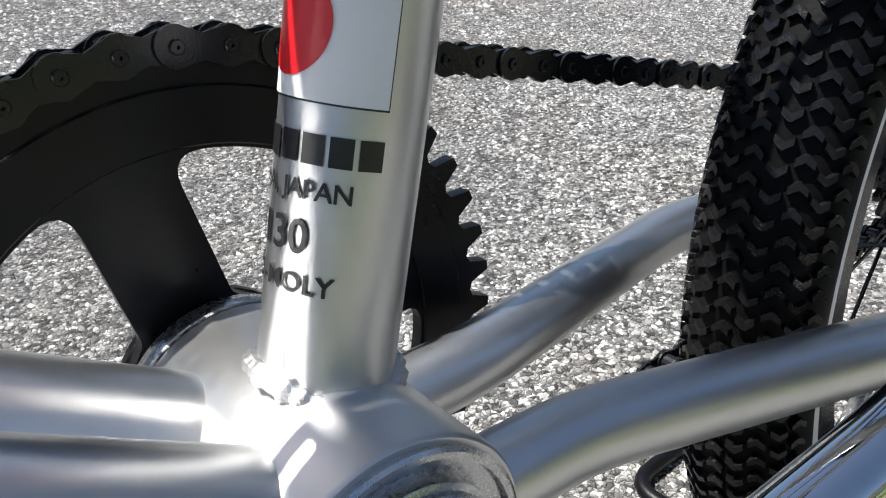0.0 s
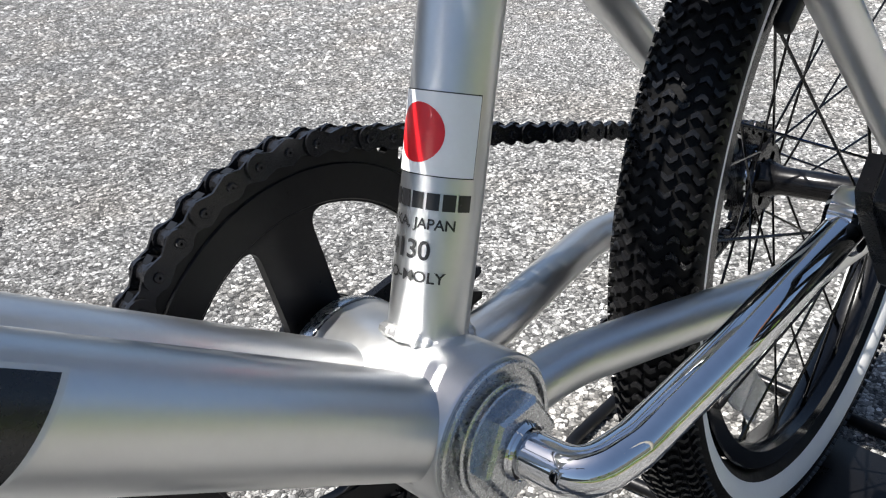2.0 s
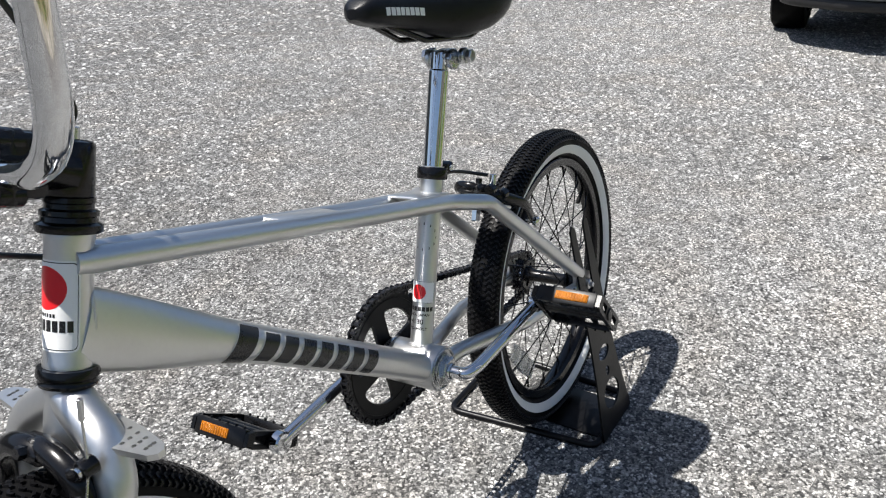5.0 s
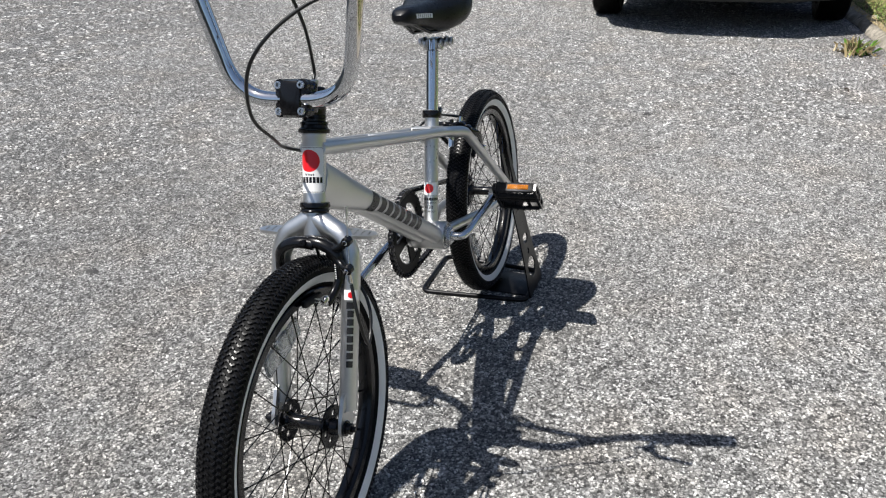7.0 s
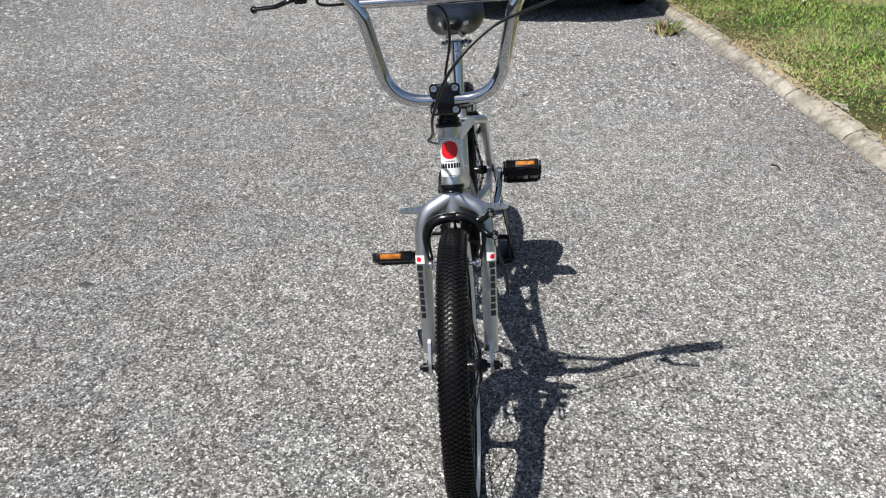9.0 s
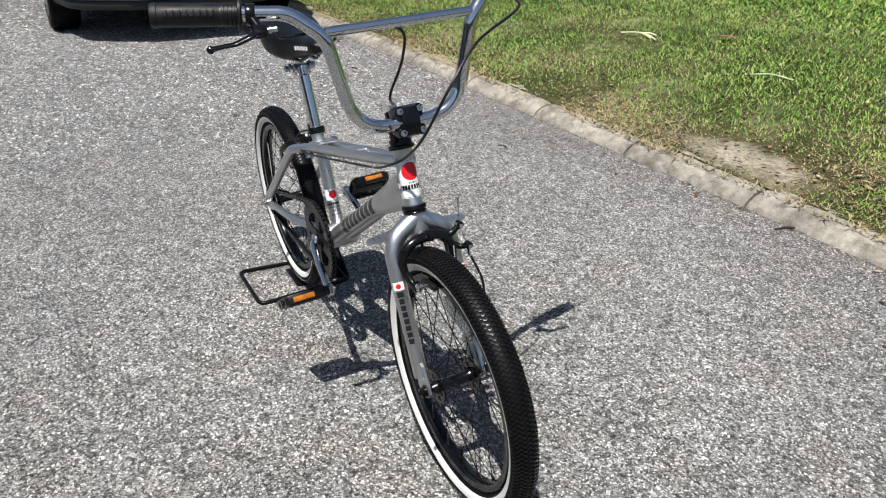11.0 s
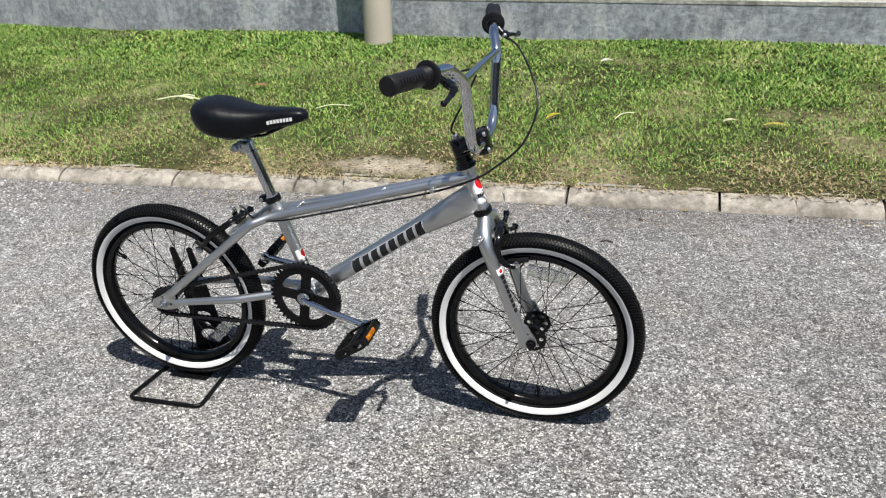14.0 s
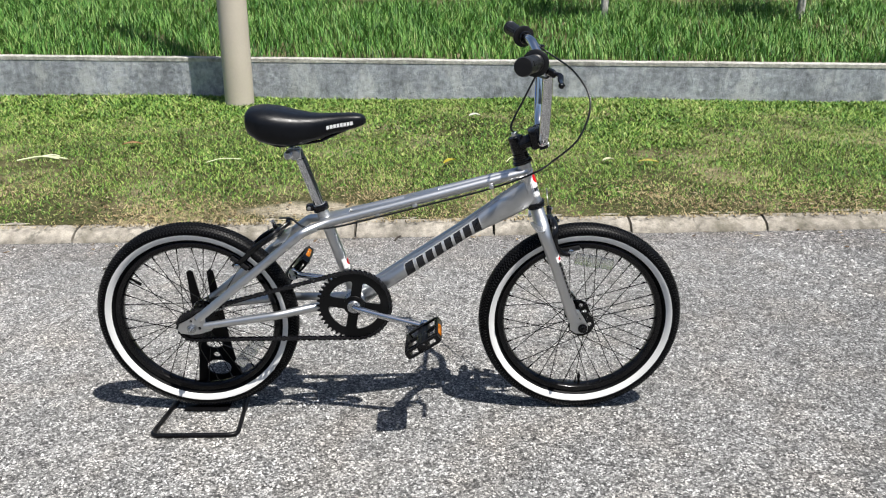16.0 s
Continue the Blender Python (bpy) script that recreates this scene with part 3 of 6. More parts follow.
# ---- headset
bm = bmesh.new()
M = along(HT_B, HT_B - UP_H)
lathe(bm, [(0.015, 0), (0.0215, 0.0005), (0.0225, 0.003), (0.0225, 0.007), (0.0205, 0.009), (0.0205, 0.0105), (0.0215, 0.012), (0.0205, 0.0145), (0.015, 0.015)], 40, M)
part("lower_headset_cup", bm, black_metal, bike)
bm = bmesh.new()
M = along(HT_T, HT_T + UP_H)
lathe(bm, [(0.014, 0), (0.0225, 0.0005), (0.0235, 0.003), (0.0235, 0.0065), (0.0200, 0.0085), (0.0195, 0.012), (0.0205, 0.013), (0.0205, 0.0165), (0.0172, 0.018), (0.0172, 0.0215), (0.0182, 0.0225), (0.0182, 0.026), (0.014, 0.0265)], 40, M)
part("upper_headset_cup", bm, black_metal, bike)

# ---- stem, a block that reaches forward, with a four-bolt face plate
ST_C = HT_T + UP_H * 0.046
BAR_C = V(0.850, 0, 0.7085)
TURN = Matrix.Translation((0.812, 0, 0)) @ pose(0, 0, 0, 0, 0, -2.4) @ Matrix.Translation((-0.812, 0, 0))   # the bar is turned a little to the right
bm = bmesh.new()
lathe(bm, [(0.010, -0.020), (0.0165, -0.020), (0.0175, -0.018), (0.0175, 0.018), (0.0165, 0.020), (0.0125, 0.0215), (0.0003, 0.0215)], 32, along(ST_C, ST_C + UP_H), closed=False)
d = BAR_C - ST_C
sweep(bm, [ST_C + V(0.004, 0, 0), ST_C.lerp(BAR_C, 0.35), ST_C.lerp(BAR_C, 0.8)], [0.019, 0.0165, 0.0175], 20, True, (1.12, 0.92))
box(bm, (0.030, 0.050, 0.046), Matrix.Translation(BAR_C + V(-0.008, 0, 0.0)) @ pose(0, 0, 0, 0, -16.5), 0.006)
stem = part("stem", bm, black_metal, bike, "black machined stem with a four-bolt face plate")
bm = bmesh.new()
M = Matrix.Translation(BAR_C + V(0.0085, 0, 0.003)) @ pose(0, 0, 0, 0, -16.5)
box(bm, (0.020, 0.034, 0.050), M, 0.006)
box(bm, (0.016, 0.052, 0.030), M @ Matrix.Translation((-0.003, 0, 0)), 0.006)
box(bm, (0.013, 0.052, 0.053), M @ Matrix.Translation((-0.005, 0, 0)), 0.006)
for y in (-0.0175, 0.0175):
    for z in (-0.0178, 0.0178):
        disc(bm, 0.0085, -0.013, 0.007, 18, M @ Matrix.Translation((-0.002, y, z)) @ pose(0, 0, 0, 0, 0, -90))
plate = part("face_plate", bm, black_metal, stem)
bm = bmesh.new()
lathe(bm, [(0.0024, 0.0), (0.0055, 0.0), (0.0055, 0.004), (0.0048, 0.005), (0.0028, 0.005), (0.0024, 0.0015)], 14, pose(0, 0, 0, 0, 0, -90))
disc(bm, 0.0026, -0.001, 0.0016, 8, pose(0, 0, 0, 0, 0, -90))
bolt = part("bolt", bm, steel, stem, "small steel socket bolt", at=M @ Matrix.Translation((0.0045, -0.0175, -0.0178)))
for y, z in ((0.0175, -0.0178), (-0.0175, 0.0178), (0.0175, 0.0178)):
    again(bolt, stem, M @ Matrix.Translation((0.0045, y, z)))
bm = bmesh.new()
disc(bm, 0.0070, 0.0, 0.010, 16, along(ST_C + UP_H * 0.021, ST_C + UP_H * 0.04))
part("cable_hollow_bolt", bm, steel, stem)

# ---- handlebar
GRIP_X, GRIP_Z, GRIP_Y = 0.790, 0.921, 0.360
bar_line = [V(GRIP_X + 0.004, GRIP_Y - 0.012, GRIP_Z), V(0.838, 0.172, 0.9065), V(0.856, 0.125, 0.868), V(0.854, 0.090, 0.7085)]
full = bar_line + [V(p.x, -p.y, p.z) for p in reversed(bar_line)]
bm = bmesh.new()
sweep(bm, fillet(full, [0.055, 0.06, 0.075, 0.075, 0.06, 0.055], 10), 0.0111, 24)
handlebar = part("handlebar", bm, chrome, bike, "tall chromed steel handlebar with a cross bar", at=TURN)
bm = bmesh.new()
sweep(bm, [(0.8545, -0.124, 0.8735), (0.8545, 0.124, 0.8735)], 0.0078, 20)
part("cross_bar", bm, chrome, handlebar)

# ---- grips with flanges and ribs
bar_d = (bar_line[0] - bar_line[1]).normalized()
for s in (1, -1):
    end = V(GRIP_X, s * GRIP_Y, GRIP_Z)
    dd = V(bar_d.x, s * bar_d.y, bar_d.z)
    root = end - dd * 0.128
    prof = [(0.011, 0.0), (0.024, 0.0), (0.0265, 0.0015), (0.0265, 0.0045), (0.024, 0.006), (0.0165, 0.0065)]
    y = 0.008
    while y < 0.026:
        prof += [(0.0165, y), (0.0175, y + 0.001), (0.0175, y + 0.003), (0.0165, y + 0.004)]
        y += 0.0055
    prof += [(0.0163, 0.032), (0.0168, 0.034), (0.0168, 0.118), (0.0178, 0.119), (0.0182, 0.124), (0.0165, 0.1285), (0.010, 0.129), (0.0003, 0.1285)]
    bm = bmesh.new()
    lathe(bm, prof, 36, along(root, end), closed=False)
    grip = part("grip", bm, grip_rubber, bike, "black flanged rubber grip with raised bars", at=TURN)
    M = along(root, end)
    for a in (20, 200):
        for i in range(8):
            bm = bmesh.new()
            box(bm, (0.0028, 0.0065, 0.010), M @ pose(0, 0, 0, 0, a) @ Matrix.Translation((0.0172, 0.042 + i * 0.0092, 0)), 0.0008)
            part("raised_mark", bm, grip_rubber, grip)

# ---- wheels
def make_wheel(name, axle, rear, label):
    M0 = Matrix.Translation(axle)
    # rim
    bm = bmesh.new()
    lathe(bm, [(0.1945, -0.0125), (0.206, -0.0135), (0.2075, -0.0125), (0.2075, -0.0105), (0.2035, -0.010), (0.200, 0.0), (0.2035, 0.010), (0.2075, 0.0105), (0.2075, 0.0125), (0.206, 0.0135), (0.1945, 0.0125), (0.1905, 0.007), (0.1905, -0.007)], 96)
    wheel = part(name, bm, black_metal, bike, label, at=M0)
    # tyre carcass, white bands on both sides
    bm = bmesh.new()
    n, prof = 120, []
    for i in range(56):
        a = 2 * math.pi * i / 56
        c, s = math.cos(a), math.sin(a)
        prof.append((0.2295 + 0.0230 * c, 0.0234 * s * (1 + 0.13 * c)))
    rings = [[bm.verts.new((r * math.cos(t), y, r * math.sin(t))) for r, y in prof] for t in (2 * math.pi * k / n for k in range(n))]
    for k in range(n):
        a, b = rings[k], rings[(k + 1) % n]
        for j in range(56):
            f = bm.faces.new((a[j], a[(j + 1) % 56], b[(j + 1) % 56], b[j]))
            r = (prof[j][0] + prof[(j + 1) % 56][0]) / 2
            f.material_index = 1 if 0.2155 < r < 0.2295 and abs(prof[j][1]) > 0.005 else 0
    tyre = part("tyre", bm, [rubber, white_rubber], wheel, "black knobbly tyre with a white side band")
    # tread: interlocking chevron blocks, nine across, with narrow grooves between
    verts, faces = [], []
    n = 186
    chevron = [(-3.3, -3.9), (-0.2, -4.1), (3.0, -0.9), (3.2, 0.4), (0.4, 4.0), (-3.0, 3.8), (-0.5, 0.2)]
    for k in range(n):
        for c in range(-4, 5):
            phi = c * 0.278
            t = 2 * math.pi * (k + 0.5 * (c % 2)) / n
            flip = -1 if c % 2 else 1
            wob = 0.25 * math.sin(k * 2.4 + c * 1.7)
            for up, shrink in ((-0.0012, 1.0), (0.0028, 0.86)):
                for u, v in chevron:
                    u, v = (u * flip + 0.2) * shrink * 0.80, (v * (1 if (c + k) % 2 else -1)) * shrink * 0.80
                    u, v = u + wob * v * 0.3, v
                    p, q = phi + v * 0.001 / 0.0250, t + u * 0.001 / 0.25
                    rr = 0.0226 + up
                    verts.append(((0.2295 + rr * math.cos(p)) * math.cos(q), (rr + 0.0005) * math.sin(p) * (1 + 0.13 * math.cos(p)), (0.2295 + rr * math.cos(p)) * math.sin(q)))
            b = len(verts) - 14
            turn = flip * (1 if (c + k) % 2 else -1)
            for f in [tuple(range(b + 7, b + 14))] + [(b + j, b + (j + 1) % 7, b + 7 + (j + 1) % 7, b + 7 + j) for j in range(7)]:
                faces.append(f if turn < 0 else f[::-1])
    tread = mesh_from("tread", verts, faces, tread_rubber, kind="stuff")
    tread.parent = tyre
    # hub
    half = 0.036 if not rear else 0.040
    fr = 0.0325 if not rear else 0.027
    bm = bmesh.new()
    lathe(bm, [(0.0003, -half - 0.012), (0.010, -half - 0.012), (0.012, -half - 0.006), (0.013, -half - 0.002), (0.016, -half), (0.014, -half + 0.004), (0.0105, -half + 0.014), (0.0105, half - 0.014), (0.014, half - 0.004), (0.016, half), (0.013, half + 0.002), (0.012, half + 0.006), (0.010, half + 0.012), (0.0003, half + 0.012)], 32, closed=False)
    hub = part("hub", bm, black_metal, wheel, "black hub shell with a bright freewheel side" if rear else "black hub shell with drilled flanges")
    for s in (1, -1):
        bm = bmesh.new()
        slab(bm, ring(0, 0, fr, 40), s * half - 0.0016, s * half + 0.0016, None, [ring((fr * 0.62) * math.cos(1.05 * k), (fr * 0.62) * math.sin(1.05 * k), fr * 0.17, 10) for k in range(6)])
        part("hub_flange", bm, black_metal, hub, smooth=False)
    if rear:
        bm = bmesh.new()
        lathe(bm, [(0.012, -half - 0.0150), (0.0225, -half - 0.0150), (0.0240, -half - 0.0125), (0.0240, -half - 0.004), (0.0200, -half - 0.0025), (0.012, -half - 0.0025)], 32)
        part("freewheel_body", bm, chrome, hub, "bright freewheel body beside the hub")
    # spokes
    count = 36
    for k in range(count):
        s = 1 if k % 2 else -1
        a_rim = 2 * math.pi * k / count
        lead = 1 if (k // 2) % 2 else -1
        a_hub = a_rim + lead * 1.12 + 0.05
        p = V((fr - 0.004) * math.cos(a_hub), s * half, (fr - 0.004) * math.sin(a_hub))
        q = V(0.191 * math.cos(a_rim), s * 0.004, 0.191 * math.sin(a_rim))
        bm = bmesh.new()
        e = (p - q).normalized()
        sweep(bm, [q, q + e * 0.012, q + e * 0.0125, p], [0.0019, 0.0019, 0.0010, 0.0010], 6)
        part("spoke", bm, black_metal, wheel)
    # valve
    bm = bmesh.new()
    a = 2.55 if rear else -1.52
    M = along((0.193 * math.cos(a), 0, 0.193 * math.sin(a)), (0, 0, 0))
    lathe(bm, [(0.0032, 0.0), (0.0032, 0.016), (0.0042, 0.017), (0.0042, 0.029), (0.003, 0.031), (0.0003, 0.031)], 10, M, closed=False)
    part("valve", bm, rubber, wheel)
    # axle with nuts
    hw = 0.0645 if rear else 0.060
    for s in (1, -1):
        bm = bmesh.new()
        disc(bm, 0.0045, 0.04 * s, s * (hw + 0.016), 12)
        lathe(bm, [(0.0045, s * hw), (0.0120, s * hw), (0.0120, s * (hw + 0.002)), (0.0088, s * (hw + 0.002)), (0.0088, s * (hw + 0.0095)), (0.0075, s * (hw + 0.0105)), (0.0045, s * (hw + 0.0105))], 6 if False else 12)
        part("axle_nut", bm, steel if rear else black_metal, wheel)
    return wheel


rear_wheel = make_wheel("rear_wheel", AX_R, True, "rear spoked wheel with a black rim")
front_wheel = make_wheel("front_wheel", AX_F, False, "front spoked wheel with a black rim")

# clear plastic reflector tags between the spokes
clear = Mat("clear_reflector", (0.80, 0.82, 0.82), 0.12)
clear.b.inputs["Transmission Weight"].default_value = 0.93
clear.bump(clear.cells(900, co=clear.objcoord(), out="Distance"), 0.5, 0.001)
for wheel, ang in ((front_wheel, 1.38), (rear_wheel, -0.72)):
    bm = bmesh.new()
    for k, w in ((-1, 0.030), (0, 0.034), (1, 0.030)):
        box(bm, (w, 0.007, 0.034), Matrix.Translation((0.0, 0, k * 0.031)), 0.003)
    part("spoke_reflector", bm, clear.m, wheel, "clear plastic reflector clipped to the spokes", at=pose(0, 0, 0, 0, -math.degrees(ang)) @ Matrix.Translation((0.156, 0.0, 0)))

# ---- fork
CROWN = HT_B - UP_H * 0.052
bm = bmesh.new()
sweep(bm, [HT_B - UP_H * 0.014, HT_B - UP_H * 0.045, HT_B - UP_H * 0.062], [0.0165, 0.0170, 0.0175], 28)
fork = part("fork", bm, silver, bike, "satin silver fork with standing plates behind its crown")
FD = (V(0.948, 0, 0.268) - V(0.860, 0, 0.500)).normalized()
for s in (1, -1):
    bm = bmesh.new()
    line = fillet([HT_B - UP_H * 0.024 + V(0, s * 0.003, 0), V(0.8610, s * 0.0470, 0.5060), V(0.8690, s * 0.0580, 0.4780), V(0.8900, s * 0.0590, 0.424), V(0.946, s * 0.0560, 0.262)], [0.040, 0.04, 0.1], 8)
    rads = [0.0165 - 0.0030 * i / (len(line) - 1) for i in range(len(line))]
    sweep(bm, line, rads, 24)
    leg = part("fork_leg", bm, silver, fork)
    bm = bmesh.new()
    outl = [(x, z - 0.009) for x, z in ((0.936, 0.290), (0.948, 0.302), (0.958, 0.298), (0.977, 0.266), (0.982, 0.252), (0.978, 0.242), (0.968, 0.237), (0.950, 0.238), (0.938, 0.248))]
    slab(bm, outl, s * 0.0535, s * 0.0590, None, [ring(0.953, 0.280, 0.0028, 10), ring(0.960, 0.268, 0.0028, 10)])
    part("fork_dropout", bm, silver, fork, smooth=False)
    # standing plate
    bm = bmesh.new()
    outl = [(0.868, s * 0.026), (0.866, s * 0.060), (0.861, s * 0.092), (0.856, s * 0.098), (0.850, s * 0.098), (0.845, s * 0.092), (0.838, s * 0.060), (0.834, s * 0.026)]
    holes = [ring(0.852 + (0.0085 - 0.0017 * (k // 3)) * (k % 3 - 1), s * (0.052 + 0.011 * (k // 3)), 0.0020, 8) for k in range(12)]
    slab(bm, outl, -0.0025, 0.0025, pose(0, 0, 0.5075, -90) @ Matrix.Diagonal((1, 1, -1, 1)), holes)
    part("standing_plate", bm, silver, fork, smooth=False)

# ---- crank, chainring, chain
ARM = V(0.172, 0, -0.036)
Y_OUT, OUT_R = 0.088, 0.009   # the right arm leans out a little further
bm = bmesh.new()
line = fillet([BB + ARM * -1 + V(0, Y_OUT, -0.012), BB + ARM * -0.45 + V(0, 0.083, -0.004), BB + ARM * -0.12 + V(0, 0.076, -0.002), BB + V(0, 0.070, 0), BB + V(0, 0.0, 0), BB + V(0, -0.066, 0), BB + ARM * 0.10 + V(0, -0.073, 0), BB + ARM * 0.45 + V(0, -0.084, 0), BB + ARM + V(0, -Y_OUT - OUT_R, 0)], [0.1, 0.03, 0.016, 0.1, 0.016, 0.03, 0.1], 8)
sweep(bm, line, 0.0082, 20)
for s in (1, -1):
    disc(bm, 0.0145, s * (Y_OUT - 0.008), s * (Y_OUT + 0.006), 24, Matrix.Translation(BB + ARM * -s + V(0, min(s, 0) * OUT_R, -0.012 if s > 0 else 0.0)))
crank = part("crank", bm, chrome, bike, "chromed one-piece crank")
bm = bmesh.new()
lathe(bm, [(0.0240, 0.028), (0.0272, 0.0345), (0.0274, 0.0368), (0.0266, 0.0374), (0.0252, 0.0372), (0.0248, 0.0350), (0.0215, 0.0345), (0.0212, 0.0385), (0.0200, 0.0392), (0.0080, 0.0392)], 56, Matrix.Translation(BB), closed=False)
part("bearing_cup", bm, steel, crank)
bm = bmesh.new()
lathe(bm, [(0.0090, 0.0390), (0.0195, 0.0390), (0.0200, 0.0396), (0.0200, 0.0408), (0.0195, 0.0412), (0.0090, 0.0412)], 48, Matrix.Translation(BB))
part("key_washer", bm, steel, crank)
bm = bmesh.new()
lathe(bm, [(0.009, 0.0412), (0.0182, 0.0412), (0.0182, 0.0462), (0.0166, 0.0474), (0.009, 0.0474)], 6, Matrix.Translation(BB))
part("lock_nut", bm, steel, crank, smooth=False)
bm = bmesh.new()
prof = [(0.0088, 0.044)]
for k in range(2):
    prof += [(0.0102, 0.0474 + 0.0016 * k), (0.0094, 0.0482 + 0.0016 * k)]
lathe(bm, prof, 28, Matrix.Translation(BB), closed=False)
part("threaded_end", bm, chrome, crank)
bm = bmesh.new()
lathe(bm, [(0.0003, -0.048), (0.020, -0.048), (0.0255, -0.0465), (0.0285, -0.043), (0.0295, -0.0385), (0.0295, -0.036), (0.0003, -0.036)], 48, Matrix.Translation(BB), closed=False)
disc(bm, 0.0165, -0.060, -0.066, 36, Matrix.Translation(BB))
part("bearing_cup", bm, steel, crank)
bm = bmesh.new()
disc(bm, 0.0130, -0.064, -0.0675, 6, Matrix.Translation(BB))
part("lock_nut", bm, steel, crank)

TEETH, R_P, Y_C = 44, 0.0885, -0.0520
def ring_outline():
    out = []
    for k in range(TEETH):
        for u, r in ((-0.5, 0.0848), (-0.30, 0.0858), (-0.12, 0.0925), (0.12, 0.0925), (0.30, 0.0858)):
            a = 2 * math.pi * (k + u) / TEETH
            out.append((r * math.cos(a), r * math.sin(a)))
    return out


bm = bmesh.new()
holes = []
for k in range(4):
    c = math.radians(35 + 90 * k)
    # straight-sided arms: the window narrows towards the hub and has round corners
    r0, r1, w = 0.0265, 0.0655, 0.0126

    def edge(r, sgn):
        return c + sgn * (math.pi / 4 - math.asin(w / r))

    corner = [(r1, edge(r1, -1)), *[(r1, c + edge_s * (math.pi / 4 - math.asin(w / r1))) for edge_s in (-0.5, 0.0, 0.5)], (r1, edge(r1, 1)), (r0, edge(r0, 1)), (r0, edge(r0, -1))]
    loop = [V(r * math.cos(t), r * math.sin(t), 0) for r, t in corner]
    mid = (loop[-1] + loop[0]) / 2
    rounded = fillet([mid] + loop + [mid], [0.0075, 0.2, 0.2, 0.2, 0.0075, 0.004, 0.004], 6)[:-1]
    holes.append([(q.x, q.y) for q in rounded])
slab(bm, ring_outline(), -0.0022, 0.0022, None, holes)
chainring = part("chainring", bm, black_satin, crank, "black four-arm chainring", smooth=False, at=Matrix.Translation(BB + V(0, Y_C, 0)))
bm = bmesh.new()
lathe(bm, [(0.0657, 0.0016), (0.0802, 0.0016), (0.0802, 0.0026), (0.0797, 0.0032), (0.0662, 0.0032), (0.0657, 0.0026)], 96)
part("guard_ridge", bm, black_satin, chainring)
bm = bmesh.new()
disc(bm, 0.026, -0.006, -0.0020, 40)
disc(bm, 0.0225, 0.0020, 0.0045, 40)
part("spider_boss", bm, black_satin, chainring)

# chain: pitch 12.7 mm, a closed run round chainring and freewheel
R_S = 0.0370
c0, c1 = V(BB.x, 0, BB.z), V(AX_R.x, 0, AX_R.z + 0.0)
R_B = R_P + 0.0006
dist = (c1 - c0).length
base = math.atan2(c1.z - c0.z, c1.x - c0.x)
off = math.acos((R_B - R_S) / dist)


def on(c, r, a):
    return V(c.x + r * math.cos(a), 0, c.z + r * math.sin(a))


# upper straight from the freewheel to the chainring top, round its front, back below
a_top, a_bot = base - off, base + off
P1, P2 = on(c0, R_B, a_top), on(c1, R_S, a_top)
P3, P4 = on(c1, R_S, a_bot), on(c0, R_B, a_bot)
path = []
def addline(a, b, n):
    for i in range(n):
        path.append(a.lerp(b, i / n))
def addarc(c, r, a, b, n):
    for i in range(n):
        path.append(on(c, r, a + (b - a) * i / n))
addline(P2, P1, 120)
addarc(c0, R_B, a_top, a_bot - 2 * math.pi, 220)
addline(P4, P3, 120)
addarc(c1, R_S, a_bot, a_top, 90)
acc = [0.0]
for a, b in zip(path, path[1:] + path[:1]):
    acc.append(acc[-1] + (b - a).length)
total = acc[-1]
count = round(total / 0.0127)
count += count % 2
pins = []
j = 0
for k in range(count):
    want = total * k / count
    while acc[j + 1] < want:
        j += 1
    f = (want - acc[j]) / (acc[j + 1] - acc[j])
    pins.append(path[j].lerp(path[(j + 1) % len(path)], f))


def link_plate(length, half, y0, y1):
    out = []
    for cx, sgn in ((length, 1), (0, -1)):
        for i in range(9):
            a = -math.pi / 2 + math.pi * i / 8
            out.append((cx + sgn * half * math.cos(a), sgn * half * math.sin(a)))
        out.append((length / 2, sgn * half * 0.62))
    b = bmesh.new()
    slab(b, out, y0, y1)
    return b


def make_link(outer):
    b = bmesh.new()
    y = 0.0042 if outer else 0.0030
    for s in (1, -1):
        graft(b, link_plate(0.0127, 0.0050, s * y, s * (y + 0.0011)))
    if outer:
        for cx in (0, 0.0127):
            disc(b, 0.0018, -0.0062, 0.0062, 10, Matrix.Translation((cx, 0, 0)))
    else:
        for cx in (0, 0.0127):
            disc(b, 0.0039, -0.0029, 0.0029, 14, Matrix.Translation((cx, 0, 0)), 0.0004)
    return b





bm = make_link(True)
chain = part("chain", bm, chain_steel, bike, "black oiled roller chain", smooth=False)
inner_ob = None
for k in range(count):
    p, q = pins[k], pins[(k + 1) % count]
    ang = math.atan2(q.z - p.z, q.x - p.x)
    m = Matrix.Translation((p.x, Y_C, p.z)) @ pose(0, 0, 0, 0, -math.degrees(ang))
    if k == 0:
        chain.matrix_basis = m
        inv = m.inverted()
    elif k % 2:
        if inner_ob is None:
            inner_ob = part("link", make_link(False), chain_steel, chain, smooth=False, at=inv @ m)
        else:
            again(inner_ob, chain, inv @ m)
    else:
        o = new("link", chain.data)
        o.parent = chain
        o.matrix_basis = inv @ m
# freewheel
bm = bmesh.new()
out = []
for k in range(18):
    for u, r in ((-0.5, 0.0328), (-0.3, 0.0336), (-0.12, 0.0392), (0.12, 0.0392), (0.30, 0.0336)):
        a = 2 * math.pi * (k + u) / 18
        out.append((r * math.cos(a), r * math.sin(a)))
slab(bm, out, Y_C - 0.0015, Y_C + 0.0015, Matrix.Translation(AX_R))
disc(bm, 0.024, Y_C - 0.004, Y_C + 0.006, 28, Matrix.Translation(AX_R))
part("freewheel", bm, chain_steel, bike)

